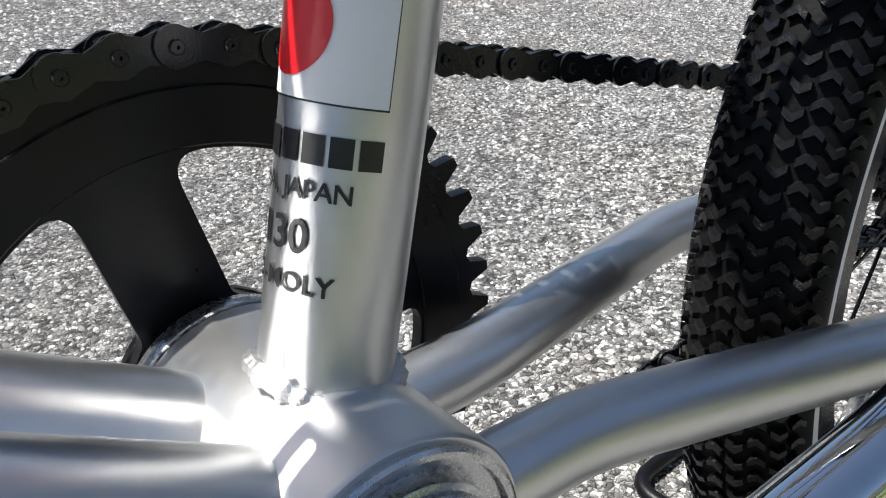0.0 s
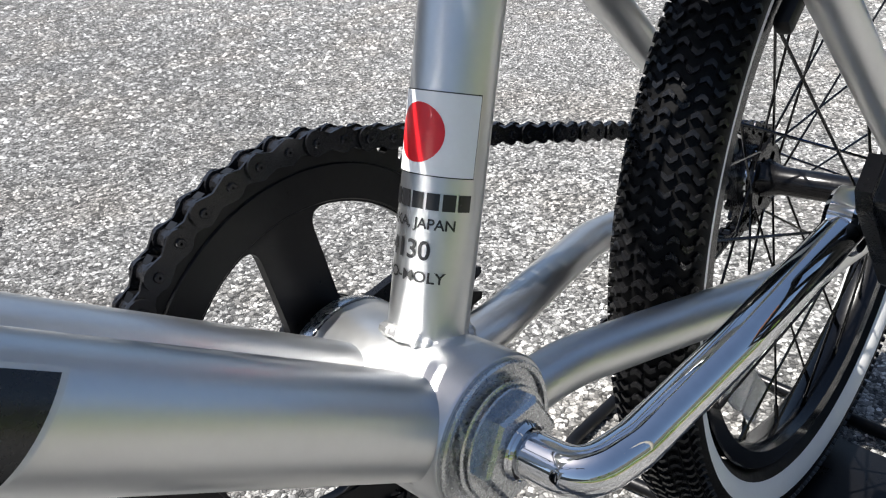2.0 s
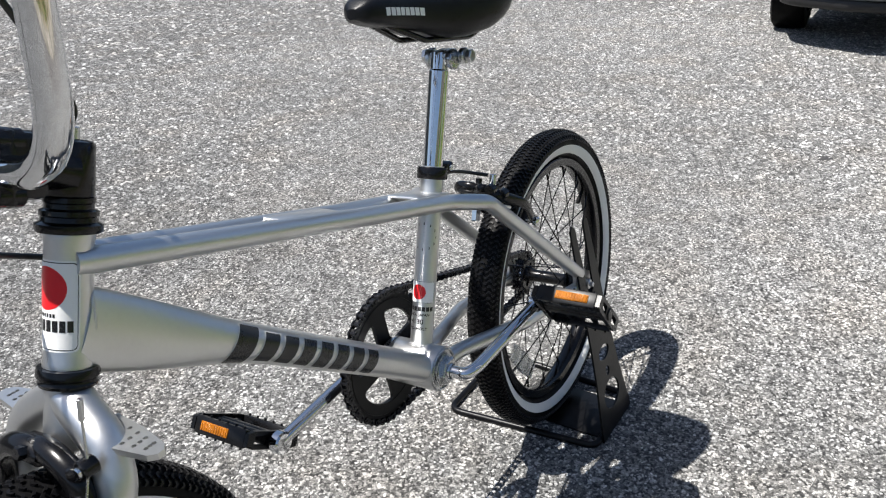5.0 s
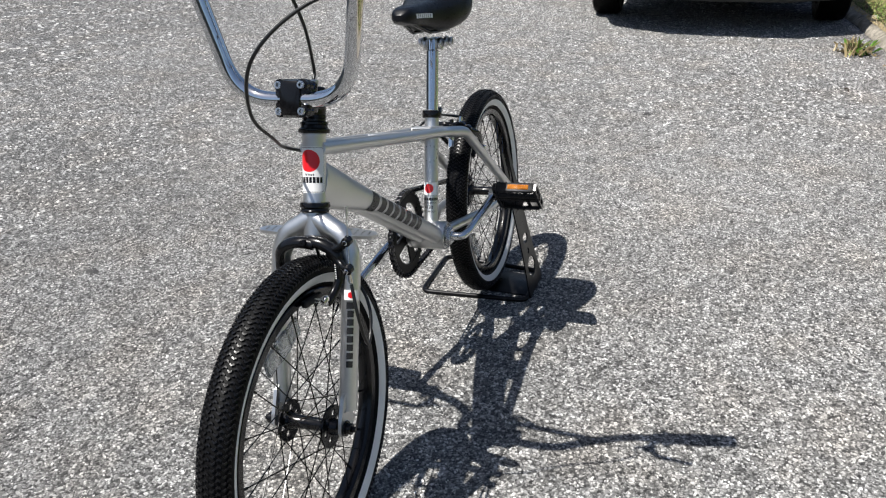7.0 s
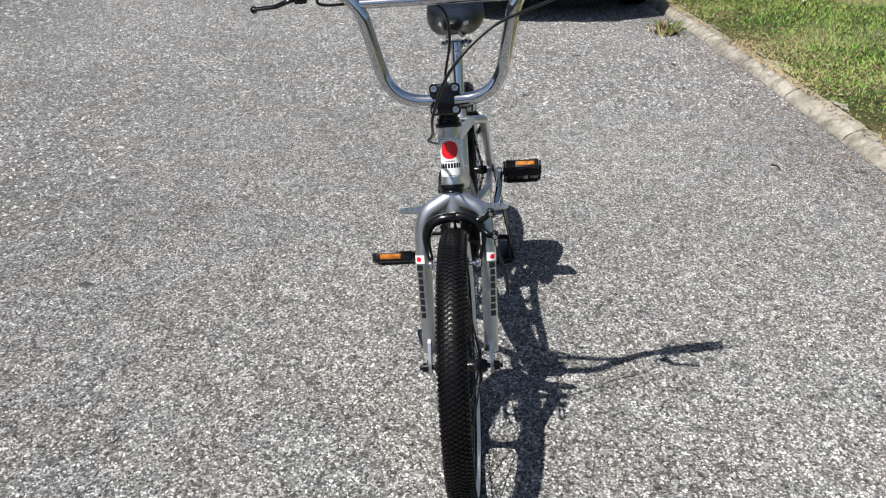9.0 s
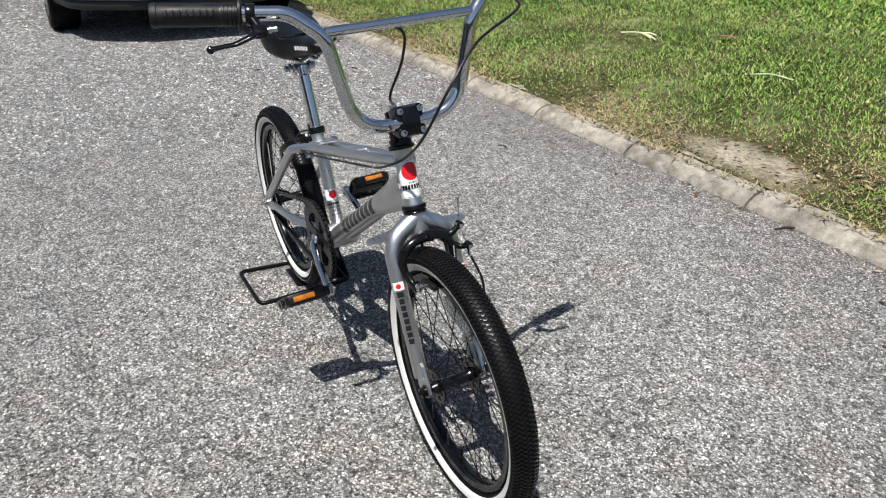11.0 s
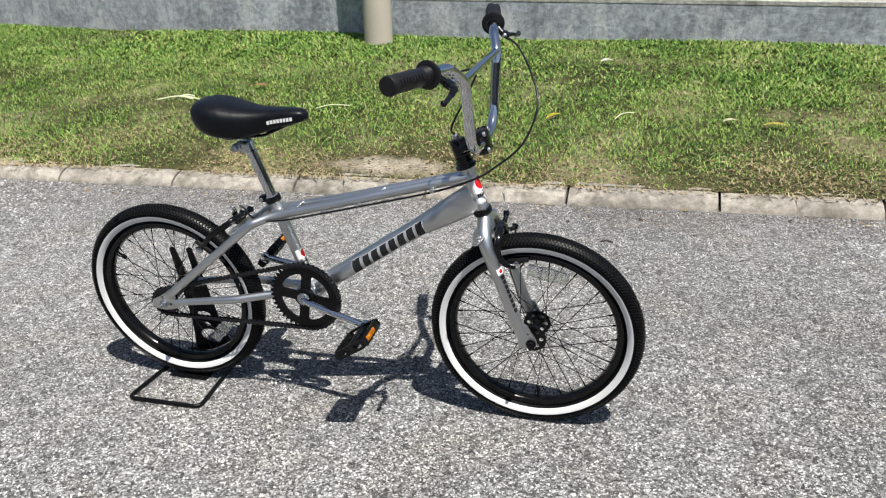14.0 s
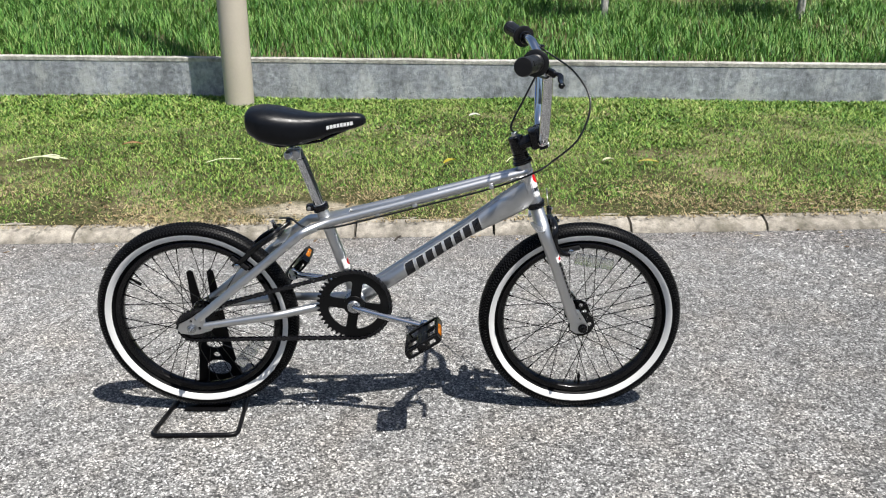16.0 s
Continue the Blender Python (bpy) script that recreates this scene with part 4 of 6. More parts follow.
# ---- seat clamp, post, saddle
bm = bmesh.new()
lathe(bm, [(0.0146, -0.002), (0.0185, -0.002), (0.0195, 0.000), (0.0195, 0.011), (0.0185, 0.013), (0.0138, 0.0135)], 36, along(ST_TOP, ST_TOP + UP_S))
box(bm, (0.018, 0.024, 0.015), Matrix.Translation(ST_TOP + UP_S * 0.0055 + V(-0.025, 0, 0)), 0.004)
clampo = part("seat_clamp", bm, black_metal, bike, "black seat post collar")
bm = bmesh.new()
disc(bm, 0.0045, -0.0135, 0.0135, 14, Matrix.Translation(ST_TOP + UP_S * 0.0055 + V(-0.026, 0, 0)))
part("bolt", bm, steel, clampo)
POST = ST_TOP + UP_S * 0.153
bm = bmesh.new()
sweep(bm, [ST_TOP + UP_S * 0.0, POST - UP_S * 0.022, POST - UP_S * 0.02, POST], [0.0127, 0.0127, 0.0111, 0.0111], 28)
part("seat_post", bm, chrome, bike, "chromed straight seat post")
bm = bmesh.new()
for s in (1, -1):
    disc(bm, 0.0125, s * 0.012, s * 0.019, 20, Matrix.Translation(POST + V(-0.004, 0, -0.008)))
    disc(bm, 0.0100, s * 0.019, s * 0.027, 20, Matrix.Translation(POST + V(-0.018, 0, -0.006)))
disc(bm, 0.0045, -0.036, 0.036, 12, Matrix.Translation(POST + V(-0.018, 0, -0.006)))
disc(bm, 0.0085, 0.029, 0.036, 6, Matrix.Translation(POST + V(-0.018, 0, -0.006)))
disc(bm, 0.0085, -0.036, -0.029, 6, Matrix.Translation(POST + V(-0.018, 0, -0.006)))
box(bm, (0.034, 0.026, 0.018), Matrix.Translation(POST + V(-0.008, 0, -0.006)), 0.005)
part("saddle_clamp", bm, steel, bike, "zinc-plated saddle clamp with nuts")


def saddle_at(s):
    """Half width, top height, bottom height and x of the saddle at s from tail (0) to nose (1)."""
    knots = [(0.0, 0.022, 0.776, 0.752, 0.176), (0.04, 0.048, 0.789, 0.735, 0.181), (0.12, 0.066, 0.795, 0.714, 0.203), (0.28, 0.070, 0.791, 0.702, 0.245), (0.45, 0.058, 0.780, 0.701, 0.292), (0.60, 0.040, 0.774, 0.713, 0.335), (0.75, 0.028, 0.775, 0.728, 0.378), (0.90, 0.024, 0.776, 0.739, 0.423), (0.97, 0.018, 0.772, 0.746, 0.442), (1.0, 0.007, 0.764, 0.752, 0.450)]
    knots = [(k[0], k[1], k[2] - 0.007, k[3] - 0.007, k[4]) for k in knots]
    for a, b in zip(knots, knots[1:]):
        if s <= b[0]:
            f = (s - a[0]) / (b[0] - a[0])
            return [a[i] + (b[i] - a[i]) * f for i in range(1, 5)]
    return list(knots[-1][1:])


def smooth_at(s, w=0.05):
    vals = [saddle_at(min(1, max(0, s + d))) for d in (-w, -w / 2, 0, w / 2, w)] if 0.08 < s < 0.92 else [saddle_at(s)]
    return [sum(v[i] for v in vals) / len(vals) for i in range(4)]


bm = bmesh.new()
rows, n = [], 28
for i in range(41):
    hw, zt, zb, x = smooth_at(i / 40)
    row = []
    for j in range(n):
        a = 2 * math.pi * j / n
        c, s = math.cos(a), math.sin(a)
        y = hw * math.copysign(abs(c) ** 0.62, c)
        z = (zt + zb) / 2 + (zt - zb) / 2 * math.copysign(abs(s) ** (0.72 if s > 0 else 0.85), s)
        if s < 0:
            z += (zt - zb) * 0.25 * (1 - abs(c)) * 0.4
        row.append(bm.verts.new((x, y, z)))
    rows.append(row)
for a, b in zip(rows, rows[1:]):
    for j in range(n):
        bm.faces.new((a[j], b[j], b[(j + 1) % n], a[(j + 1) % n]))
bm.faces.new(rows[0]), bm.faces.new(rows[-1][::-1])
bmesh.ops.recalc_face_normals(bm, faces=bm.faces[:])
saddle = part("saddle", bm, saddle_vinyl, bike, "black padded vinyl saddle with a white print")
for s in (1, -1):
    bm = bmesh.new()
    sweep(bm, fillet([(0.420, s * 0.008, 0.740), (0.345, s * 0.018, 0.708), (0.250, s * 0.022, 0.697), (0.205, s * 0.040, 0.718)], 0.03), 0.0035, 10)
    part("saddle_rail", bm, black_metal, saddle)


# ---- pedals
def make_pedal(side, m):
    L, W, T = 0.090, 0.096, 0.022
    # a broad middle with open slots before and behind it, and deep end bars that carry the reflectors
    bm = bmesh.new()
    box(bm, (0.030, W - 0.008, 0.015), None, 0.004)
    for y in (-0.018, 0.018):
        box(bm, (L - 0.006, 0.005, 0.008), Matrix.Translation((0, y, 0)), 0.0012)
    ob = part("pedal", bm, black_plastic, bike, "black plastic cage pedal with amber reflectors", smooth=False, at=m)
    shape = [(-L / 2, -T / 2 + 0.003), (-L / 2 + 0.010, -T / 2), (L / 2 - 0.010, -T / 2), (L / 2, -T / 2 + 0.003), (L / 2, T / 2 - 0.003), (L / 2 - 0.010, T / 2), (-L / 2 + 0.010, T / 2), (-L / 2, T / 2 - 0.003)]
    gaps = [[(x * 0.014, -0.006), (x * 0.034, -0.005), (x * 0.034, 0.005), (x * 0.014, 0.006)] for x in (1, -1)]
    for y in (1, -1):
        b0 = bmesh.new()
        slab(b0, shape, y * (W / 2 - 0.006), y * W / 2, None, gaps)
        part("side_plate", b0, black_plastic, ob, smooth=False)
    for x in (1, -1):
        b0 = bmesh.new()
        box(b0, (0.008, W - 0.013, T), Matrix.Translation((x * (L / 2 - 0.004), 0, 0)), 0.0016)
        part("end_bar", b0, black_plastic, ob)
    b0 = bmesh.new()
    disc(b0, 0.0090, -W / 2 - 0.002, W / 2 + 0.002, 18)
    part("barrel", b0, black_plastic, ob)
    for x, yaw in ((L / 2, 0), (-L / 2, 180)):
        b2 = bmesh.new()
        box(b2, (0.004, 0.046, 0.0115), None, 0.0012)
        for k in range(11):
            box(b2, (0.0012, 0.0022, 0.0098), Matrix.Translation((0.0022, -0.020 + 0.004 * k, 0)), 0.0005)
        part("reflector", b2, amber, ob, "amber ribbed reflector", at=Matrix.Translation((x * 0.990, side * 0.008, 0)) @ pose(0, 0, 0, 0, 0, yaw))
        for k in range(6):
            for z in (1, -1):
                b3 = bmesh.new()
                disc(b3, 0.0016, 0, 0.0028, 6)
                part("stud", b3, black_plastic, ob, at=Matrix.Translation((x * 0.91, -0.035 + 0.0140 * k, z * T / 2)) @ pose(0, 0, 0, 90 * z))
    b4 = bmesh.new()
    disc(b4, 0.0055, 0.0, -side * 0.018, 12)
    part("spindle", b4, steel, ob, at=Matrix.Translation((0, -side * W / 2, 0)))
    return ob


for s in (1, -1):
    end = BB + ARM * -s + V(0, 0, -0.012 if s > 0 else 0.0)
    make_pedal(s, Matrix.Translation(end + V(0, s * (Y_OUT + 0.010 + 0.048) + min(s, 0) * OUT_R, 0)) @ pose(0, 0, 0, 0, -33 if s < 0 else -48))


# ---- brake levers
def lever(s):
    d = V(bar_d.x, s * bar_d.y, bar_d.z)
    root = V(GRIP_X, s * GRIP_Y, GRIP_Z) - d * 0.130
    c = root - d * 0.010
    bm = bmesh.new()
    lathe(bm, [(0.0112, -0.007), (0.0150, -0.007), (0.0160, -0.005), (0.0160, 0.005), (0.0150, 0.007), (0.0112, 0.007)], 24, along(c, c + d))
    piv = c + V(0.030, 0, -0.020)
    sweep(bm, fillet([c + V(0.010, 0, -0.006), c + V(0.022, -s * 0.004, -0.016), piv + V(0.004, -s * 0.008, -0.002)], 0.01), [0.0075] * 9, 12)
    box(bm, (0.020, 0.022, 0.014), Matrix.Translation(piv + V(0, -s * 0.004, 0)) @ pose(0, 0, 0, 0, 30), 0.004)
    ob = part("brake_lever", bm, black_metal, bike, "black brake lever with a ball end", at=TURN)
    tip = V(0.8665, s * 0.297, 0.877)
    bm = bmesh.new()
    line = fillet([piv, piv + V(0.016, s * 0.012, -0.002), V(0.868, s * 0.260, 0.880), tip + V(0.002, 0, 0.001)], [0.012, 0.03], 6)
    sweep(bm, line, [0.0058 - 0.0018 * i / len(line) for i in range(len(line))], 12, True, (1.25, 0.75))
    bmesh.ops.create_icosphere(bm, subdivisions=2, radius=0.0062, matrix=Matrix.Translation(tip))
    part("blade", bm, black_metal, ob)
    bm = bmesh.new()
    a = piv + V(0.0, -s * 0.014, 0.0)
    disc(bm, 0.0042, 0, 0.016, 12, along(a, a + V(0.004, -s * 0.02, 0.001)))
    disc(bm, 0.0056, 0.004, 0.007, 12, along(a, a + V(0.004, -s * 0.02, 0.001)))
    part("barrel_adjuster", bm, steel, ob)
    return TURN @ (a + V(0.003, -s * 0.016, 0.001))


outL, outR = lever(1), lever(-1)


def smooth_line(pts, n=14):
    """A Catmull-Rom line through points."""
    p = [Vector(q) for q in pts]
    p = [p[0] * 2 - p[1]] + p + [p[-1] * 2 - p[-2]]
    out = []
    for i in range(1, len(p) - 2):
        for j in range(n):
            t = j / n
            a, b, c, d = p[i - 1], p[i], p[i + 1], p[i + 2]
            out.append(0.5 * (2 * b + (c - a) * t + (2 * a - 5 * b + 4 * c - d) * t * t + (3 * b - a - 3 * c + d) * t ** 3))
    out.append(p[-2])
    return out


# cable from the right lever into the hollow bolt of the stem, for the front brake
bm = bmesh.new()
top = ST_C + UP_H * 0.030
sweep(bm, smooth_line([outR, (0.838, -0.184, 0.874), (0.816, -0.078, 0.872), (0.842, 0.000, 0.861), (0.820, 0.013, 0.808), top + UP_H * 0.02, top]), 0.0025, 10)
part("brake_cable", bm, cable_black, bike, "black front brake cable housing")
# cable from the left lever, past the front of the head, along the right top tube to the rear brake
bm = bmesh.new()
sweep(bm, smooth_line([outL, (0.893, 0.192, 0.873), (0.940, 0.087, 0.843), (0.968, 0.019, 0.787), (0.942, -0.015, 0.712), (0.884, -0.024, 0.660), (0.835, -0.036, 0.632), (0.74, -0.026, 0.594), (0.60, -0.028, 0.558), (0.46, -0.032, 0.524), (0.36, -0.038, 0.503), (0.30, -0.044, 0.506), (0.262, -0.020, 0.520), (0.226, 0.020, 0.508)]), 0.0025, 10)
rear_cable = part("brake_cable", bm, cable_black, bike, "black rear brake cable housing clipped under the top tube")
for x, z in ((0.74, 0.5970), (0.56, 0.5510), (0.47, 0.5285)):
    bm = bmesh.new()
    box(bm, (0.012, 0.010, 0.009), Matrix.Translation((x, -0.025, z)) @ pose(0, 0, 0, 0, -14), 0.003)
    part("cable_guide", bm, silver, frame_ob)


# ---- caliper brakes
def pads(ob, axle, ang, m_tag):
    for s in (1, -1):
        c = V(axle.x + 0.197 * math.cos(ang), s * 0.0195, axle.z + 0.197 * math.sin(ang))
        t = math.degrees(ang) + 90
        bm = bmesh.new()
        box(bm, (0.050, 0.010, 0.011), Matrix.Translation(c) @ pose(0, 0, 0, 0, -t), 0.003)
        part("brake_pad", bm, grip_rubber, ob)
        bm = bmesh.new()
        disc(bm, 0.0035, s * 0.0, s * 0.026, 10, Matrix.Translation(c))
        lathe(bm, [(0.0003, s * 0.018), (0.0080, s * 0.018), (0.0088, s * 0.020), (0.0082, s * 0.0245), (0.0045, s * 0.0265), (0.0003, s * 0.0265)], 16, Matrix.Translation(c), closed=False)
        part("pad_nut", bm, chrome, ob)


def caliper(axle, ang, pivot, out, lift, label, reach=1.0):
    """Side-pull arms from the pivot down round the tyre to the rim. out: away from the frame; lift: upwards along the arms."""
    pad = V(axle.x + 0.197 * math.cos(ang), 0, axle.z + 0.197 * math.sin(ang)) + out * 0.004
    bm = bmesh.new()
    disc(bm, 0.0085, 0.0, 0.020, 18, along(pivot, pivot + out))
    ob = part("caliper_brake", bm, black_metal, bike, label)
    for s in (1, -1):
        bm = bmesh.new()
        layer = out * (0.008 if s > 0 else 0.015)
        a = pivot + layer
        line = smooth_line([a - V(0, s * 0.010, 0) + lift * 0.002, a + V(0, s * 0.014, 0) + lift * 0.010, a + V(0, s * 0.036, 0) - lift * 0.004, a.lerp(pad, 0.45) + V(0, s * 0.048, 0) + out * 0.006, a.lerp(pad, 0.85) + V(0, s * 0.040, 0), pad + V(0, s * 0.031, 0) - lift * 0.012], 8)
        n = len(line)
        sweep(bm, line, [0.0082 - 0.0030 * abs(i / n - 0.3) for i in range(n)], 14, True, (0.62, 1.0), up=out)
        part("brake_arm", bm, black_metal, ob)
    # the two cable arms reach out to the bicycle's left, one above the other
    for up_k, y_end in ((0.026, 0.066 * reach), (-0.004, 0.074 * reach)):
        bm = bmesh.new()
        a = pivot + out * 0.012
        sweep(bm, smooth_line([a + V(0, -0.006, 0), a + V(0, 0.026 * reach, 0) + lift * (0.012 + up_k * 0.4), a + V(0, y_end - 0.012, 0) + lift * (up_k + 0.002), a + V(0, y_end, 0) + lift * up_k], 8), 0.0062, 12, True, (0.8, 1.0), up=out)
        disc(bm, 0.0078, -0.006, 0.006, 16, Matrix.Translation(a + V(0, y_end, 0) + lift * up_k) @ pose(0, 0, 0, 0, 0, 90))
        part("cable_arm", bm, black_metal, ob)
    bm = bmesh.new()
    disc(bm, 0.0052, 0.0, 0.010, 6, along(pivot + out * 0.020, pivot + out * 0.03))
    part("pivot_nut", bm, black_metal, ob)
    bm = bmesh.new()
    disc(bm, 0.0068, -0.030, -0.008, 6, along(pivot, pivot + out))
    part("mounting_nut", bm, chrome, ob)
    pads(ob, axle, ang, label)
    return ob


FB = V(0.872, 0, 0.5010)
bm = bmesh.new()
disc(bm, 0.0090, 0.0, 0.022, 18, along(FB, FB + V(0.952, 0, 0.306)))
front_brake = part("caliper_brake", bm, black_metal, bike, "black side-pull front brake on the fork crown")
bm = bmesh.new()
disc(bm, 0.0055, 0.0, 0.010, 6, along(FB + V(0.020, 0, 0.0065), FB + V(0.04, 0, 0.013)))
part("pivot_nut", bm, black_metal, front_brake)
for s in (1, -1):
    bm = bmesh.new()
    fx = 0.0 if s > 0 else 0.004
    line = smooth_line([(0.884 + fx, -s * 0.012, 0.5045), (0.886 + fx, s * 0.008, 0.5075), (0.887 + fx, s * 0.027, 0.5040), (0.888 + fx, s * 0.0425, 0.4930), (0.890, s * 0.0500, 0.4720), (0.896, s * 0.0485, 0.4520), (0.912, s * 0.0440, 0.4370), (0.930, s * 0.0430, 0.4320)], 8)
    n = len(line)
    sweep(bm, line, [0.0098 - 0.0040 * max(0.0, i / n - 0.45) / 0.55 for i in range(n)], 14, True, (1.0, 0.78), up=(0, 1, 0))
    part("brake_arm", bm, black_metal, front_brake)
for pts, end in (([(0.886, 0.026, 0.4990), (0.888, 0.046, 0.4985), (0.889, 0.060, 0.5065), (0.889, 0.0660, 0.5120)], V(0.889, 0.0665, 0.5125)), ([(0.888, 0.034, 0.4935), (0.892, 0.050, 0.4800), (0.900, 0.062, 0.4745), (0.908, 0.0710, 0.4775)], V(0.909, 0.0725, 0.4780))):
    bm = bmesh.new()
    sweep(bm, smooth_line(pts, 8), [0.0078 - 0.0001 * i for i in range(25)], 12, True, (0.9, 0.9))
    disc(bm, 0.0072, -0.006, 0.006, 18, Matrix.Translation(end) @ pose(0, 0, 0, 0, 0, 90))
    arm = part("cable_arm", bm, black_metal, front_brake)
    bm = bmesh.new()
    disc(bm, 0.0040, 0.0, 0.003, 12, along(end + V(0.006, 0, 0), end + V(0.02, 0, 0)))
    part("bolt", bm, chrome, arm)
for k in range(7):
    bm = bmesh.new()
    box(bm, (0.0008, 0.0022, 0.0016), Matrix.Translation((0.9005 + 0.0004 * k, 0.0475, 0.4790 - 0.0034 * k)), 0.0003)
    part("arm_mark", bm, white_print, front_brake)
pads(front_brake, AX_F, math.radians(100.5), "")
RB = V(0.226, 0, 0.470)
rear_brake = caliper(AX_R, math.radians(51.5), RB, V(-0.32, 0, 0.95).normalized(), V(0.80, 0, 0.45).normalized(), "black side-pull rear brake behind the seat tube", 0.5)
bm = bmesh.new()
disc(bm, 0.0050, 0.0, 0.024, 12, along(RB + V(-0.012, 0.018, 0.010), RB + V(-0.020, 0.018, 0.04)))
part("barrel_adjuster", bm, chrome, rear_brake)
# front brake wire with its loop of housing below the crown
bm = bmesh.new()
sweep(bm, [(0.909, 0.0735, 0.470), (0.889, 0.0675, 0.5125), (0.884, 0.0690, 0.548)], 0.0010, 6)
disc(bm, 0.0022, 0, 0.016, 8, along((0.884, 0.0690, 0.548), (0.882, 0.0700, 0.562)))
part("inner_wire", bm, steel, front_brake)
bm = bmesh.new()
disc(bm, 0.0032, 0, 0.014, 10, along((0.909, 0.0735, 0.471), (0.910, 0.0745, 0.455)))
part("barrel_adjuster", bm, chrome, front_brake)
bm = bmesh.new()
sweep(bm, smooth_line([HT_B - UP_H * 0.066, (0.862, 0.010, 0.455), (0.864, 0.060, 0.430), (0.880, 0.082, 0.400), (0.902, 0.089, 0.371), (0.922, 0.092, 0.366), (0.929, 0.088, 0.411), (0.912, 0.0755, 0.456)]), 0.0025, 10)
part("cable_housing", bm, cable_black, front_brake)


# ---- prints: flags, badges, lettering and the bars that stand for brand names
def tube_print(name, loops, mat, parent, axis_pt, up, r, lift, centre_deg, h0, front=V(1, 0, 0), label=""):
    """Flat shapes (arc length u to the tube's left, height v) laid round a tube as a thin film."""
    bm = bmesh.new()
    for us, vs, grid in loops:
        curved_patch(bm, lambda v, u: wrap(math.radians(centre_deg) + u / r, r + lift, axis_pt, up, h0 + v, front), vs, us)
    bmesh.ops.recalc_face_normals(bm, faces=bm.faces[:])
    return part(name, bm, mat, parent, label)


def rect(w, h, u0=0.0, v0=0.0, n=18):
    return (lin(u0 - w / 2, u0 + w / 2, n), lin(v0 - h / 2, v0 + h / 2, 4), None)


def disc_print(name, rad, mat, parent, axis_pt, up, r, lift, centre_deg, h0, u0=0.0, v0=0.0, front=V(1, 0, 0)):
    bm = bmesh.new()
    rings = []
    for k in range(1, 7):
        rings.append([bm.verts.new(wrap(math.radians(centre_deg) + (u0 + rad * k / 6 * math.cos(a)) / r, r + lift, axis_pt, up, h0 + v0 + rad * k / 6 * math.sin(a), front)) for a in (2 * math.pi * j / 40 for j in range(40))])
    mid = bm.verts.new(wrap(math.radians(centre_deg) + u0 / r, r + lift, axis_pt, up, h0 + v0, front))
    for j in range(40):
        bm.faces.new((mid, rings[0][j], rings[0][(j + 1) % 40]))
        for a, b in zip(rings, rings[1:]):
            bm.faces.new((a[j], b[j], b[(j + 1) % 40], a[(j + 1) % 40]))
    return part(name, bm, mat, parent)


def text_print(words, size, mat, parent, axis_pt, up, r, lift, centre_deg, h0, width):
    """Real words laid round a tube, reading to the bicycle's left."""
    cu = bpy.data.curves.new("lettering", "FONT")
    cu.body, cu.size, cu.align_x, cu.align_y = words, size, "CENTER", "CENTER"
    cu.offset = size * 0.018
    tmp = bpy.data.objects.new("lettering", cu)
    scene.collection.objects.link(tmp)
    me = bpy.data.meshes.new_from_object(tmp)
    bpy.data.objects.remove(tmp)
    bm = bmesh.new()
    bm.from_mesh(me)
    bmesh.ops.triangulate(bm, faces=bm.faces[:])
    xs = [v.co.x for v in bm.verts]
    k = width / (max(xs) - min(xs))
    for v in bm.verts:
        v.co = wrap(math.radians(centre_deg) + v.co.x * k / r, r + lift, axis_pt, up, h0 + v.co.y)
    return part("lettering", bm, mat, parent, "small black lettering on the seat tube", smooth=False)


C_ST, R_ST = 0, 0.0145
tube_print("flag_border", [rect(0.0424, 0.0274)], black_print, frame_ob, BB, UP_S, R_ST, 0.00020, C_ST, 0.0970)
tube_print("flag_decal", [rect(0.0418, 0.0266)], white_print, frame_ob, BB, UP_S, R_ST, 0.00035, C_ST, 0.0970, label="white decal with a red disc")
disc_print("flag_disc", 0.0097, red_print, frame_ob, BB, UP_S, R_ST, 0.00050, C_ST, 0.0970)
for i in range(8):
    tube_print("maker_mark", [rect(0.0044, 0.0056, u0=-0.0190 + 0.0054 * i, n=5)], black_print, frame_ob, BB, UP_S, R_ST, 0.0003, C_ST, 0.0752)
text_print("OSAKA, JAPAN", 0.0050, black_print, frame_ob, BB, UP_S, R_ST, 0.0004, C_ST, 0.0675, 0.0325)
text_print("4130", 0.0090, black_print, frame_ob, BB, UP_S, R_ST, 0.0004, C_ST, 0.0583, 0.0178)
text_print("CRO-MOLY", 0.0054, black_print, frame_ob, BB, UP_S, R_ST, 0.0004, C_ST, 0.0494, 0.0290)
for i in range(12):
    a = 2 * math.pi * i / 12
    u, v = 0.0165 * math.sin(a), 0.0165 * math.cos(a)
    tube_print("ring_mark", [rect(0.0010, 0.0034, u0=u, v0=v, n=3)], black_print, frame_ob, BB, UP_S, R_ST, 0.0003, C_ST + 8, 0.168)

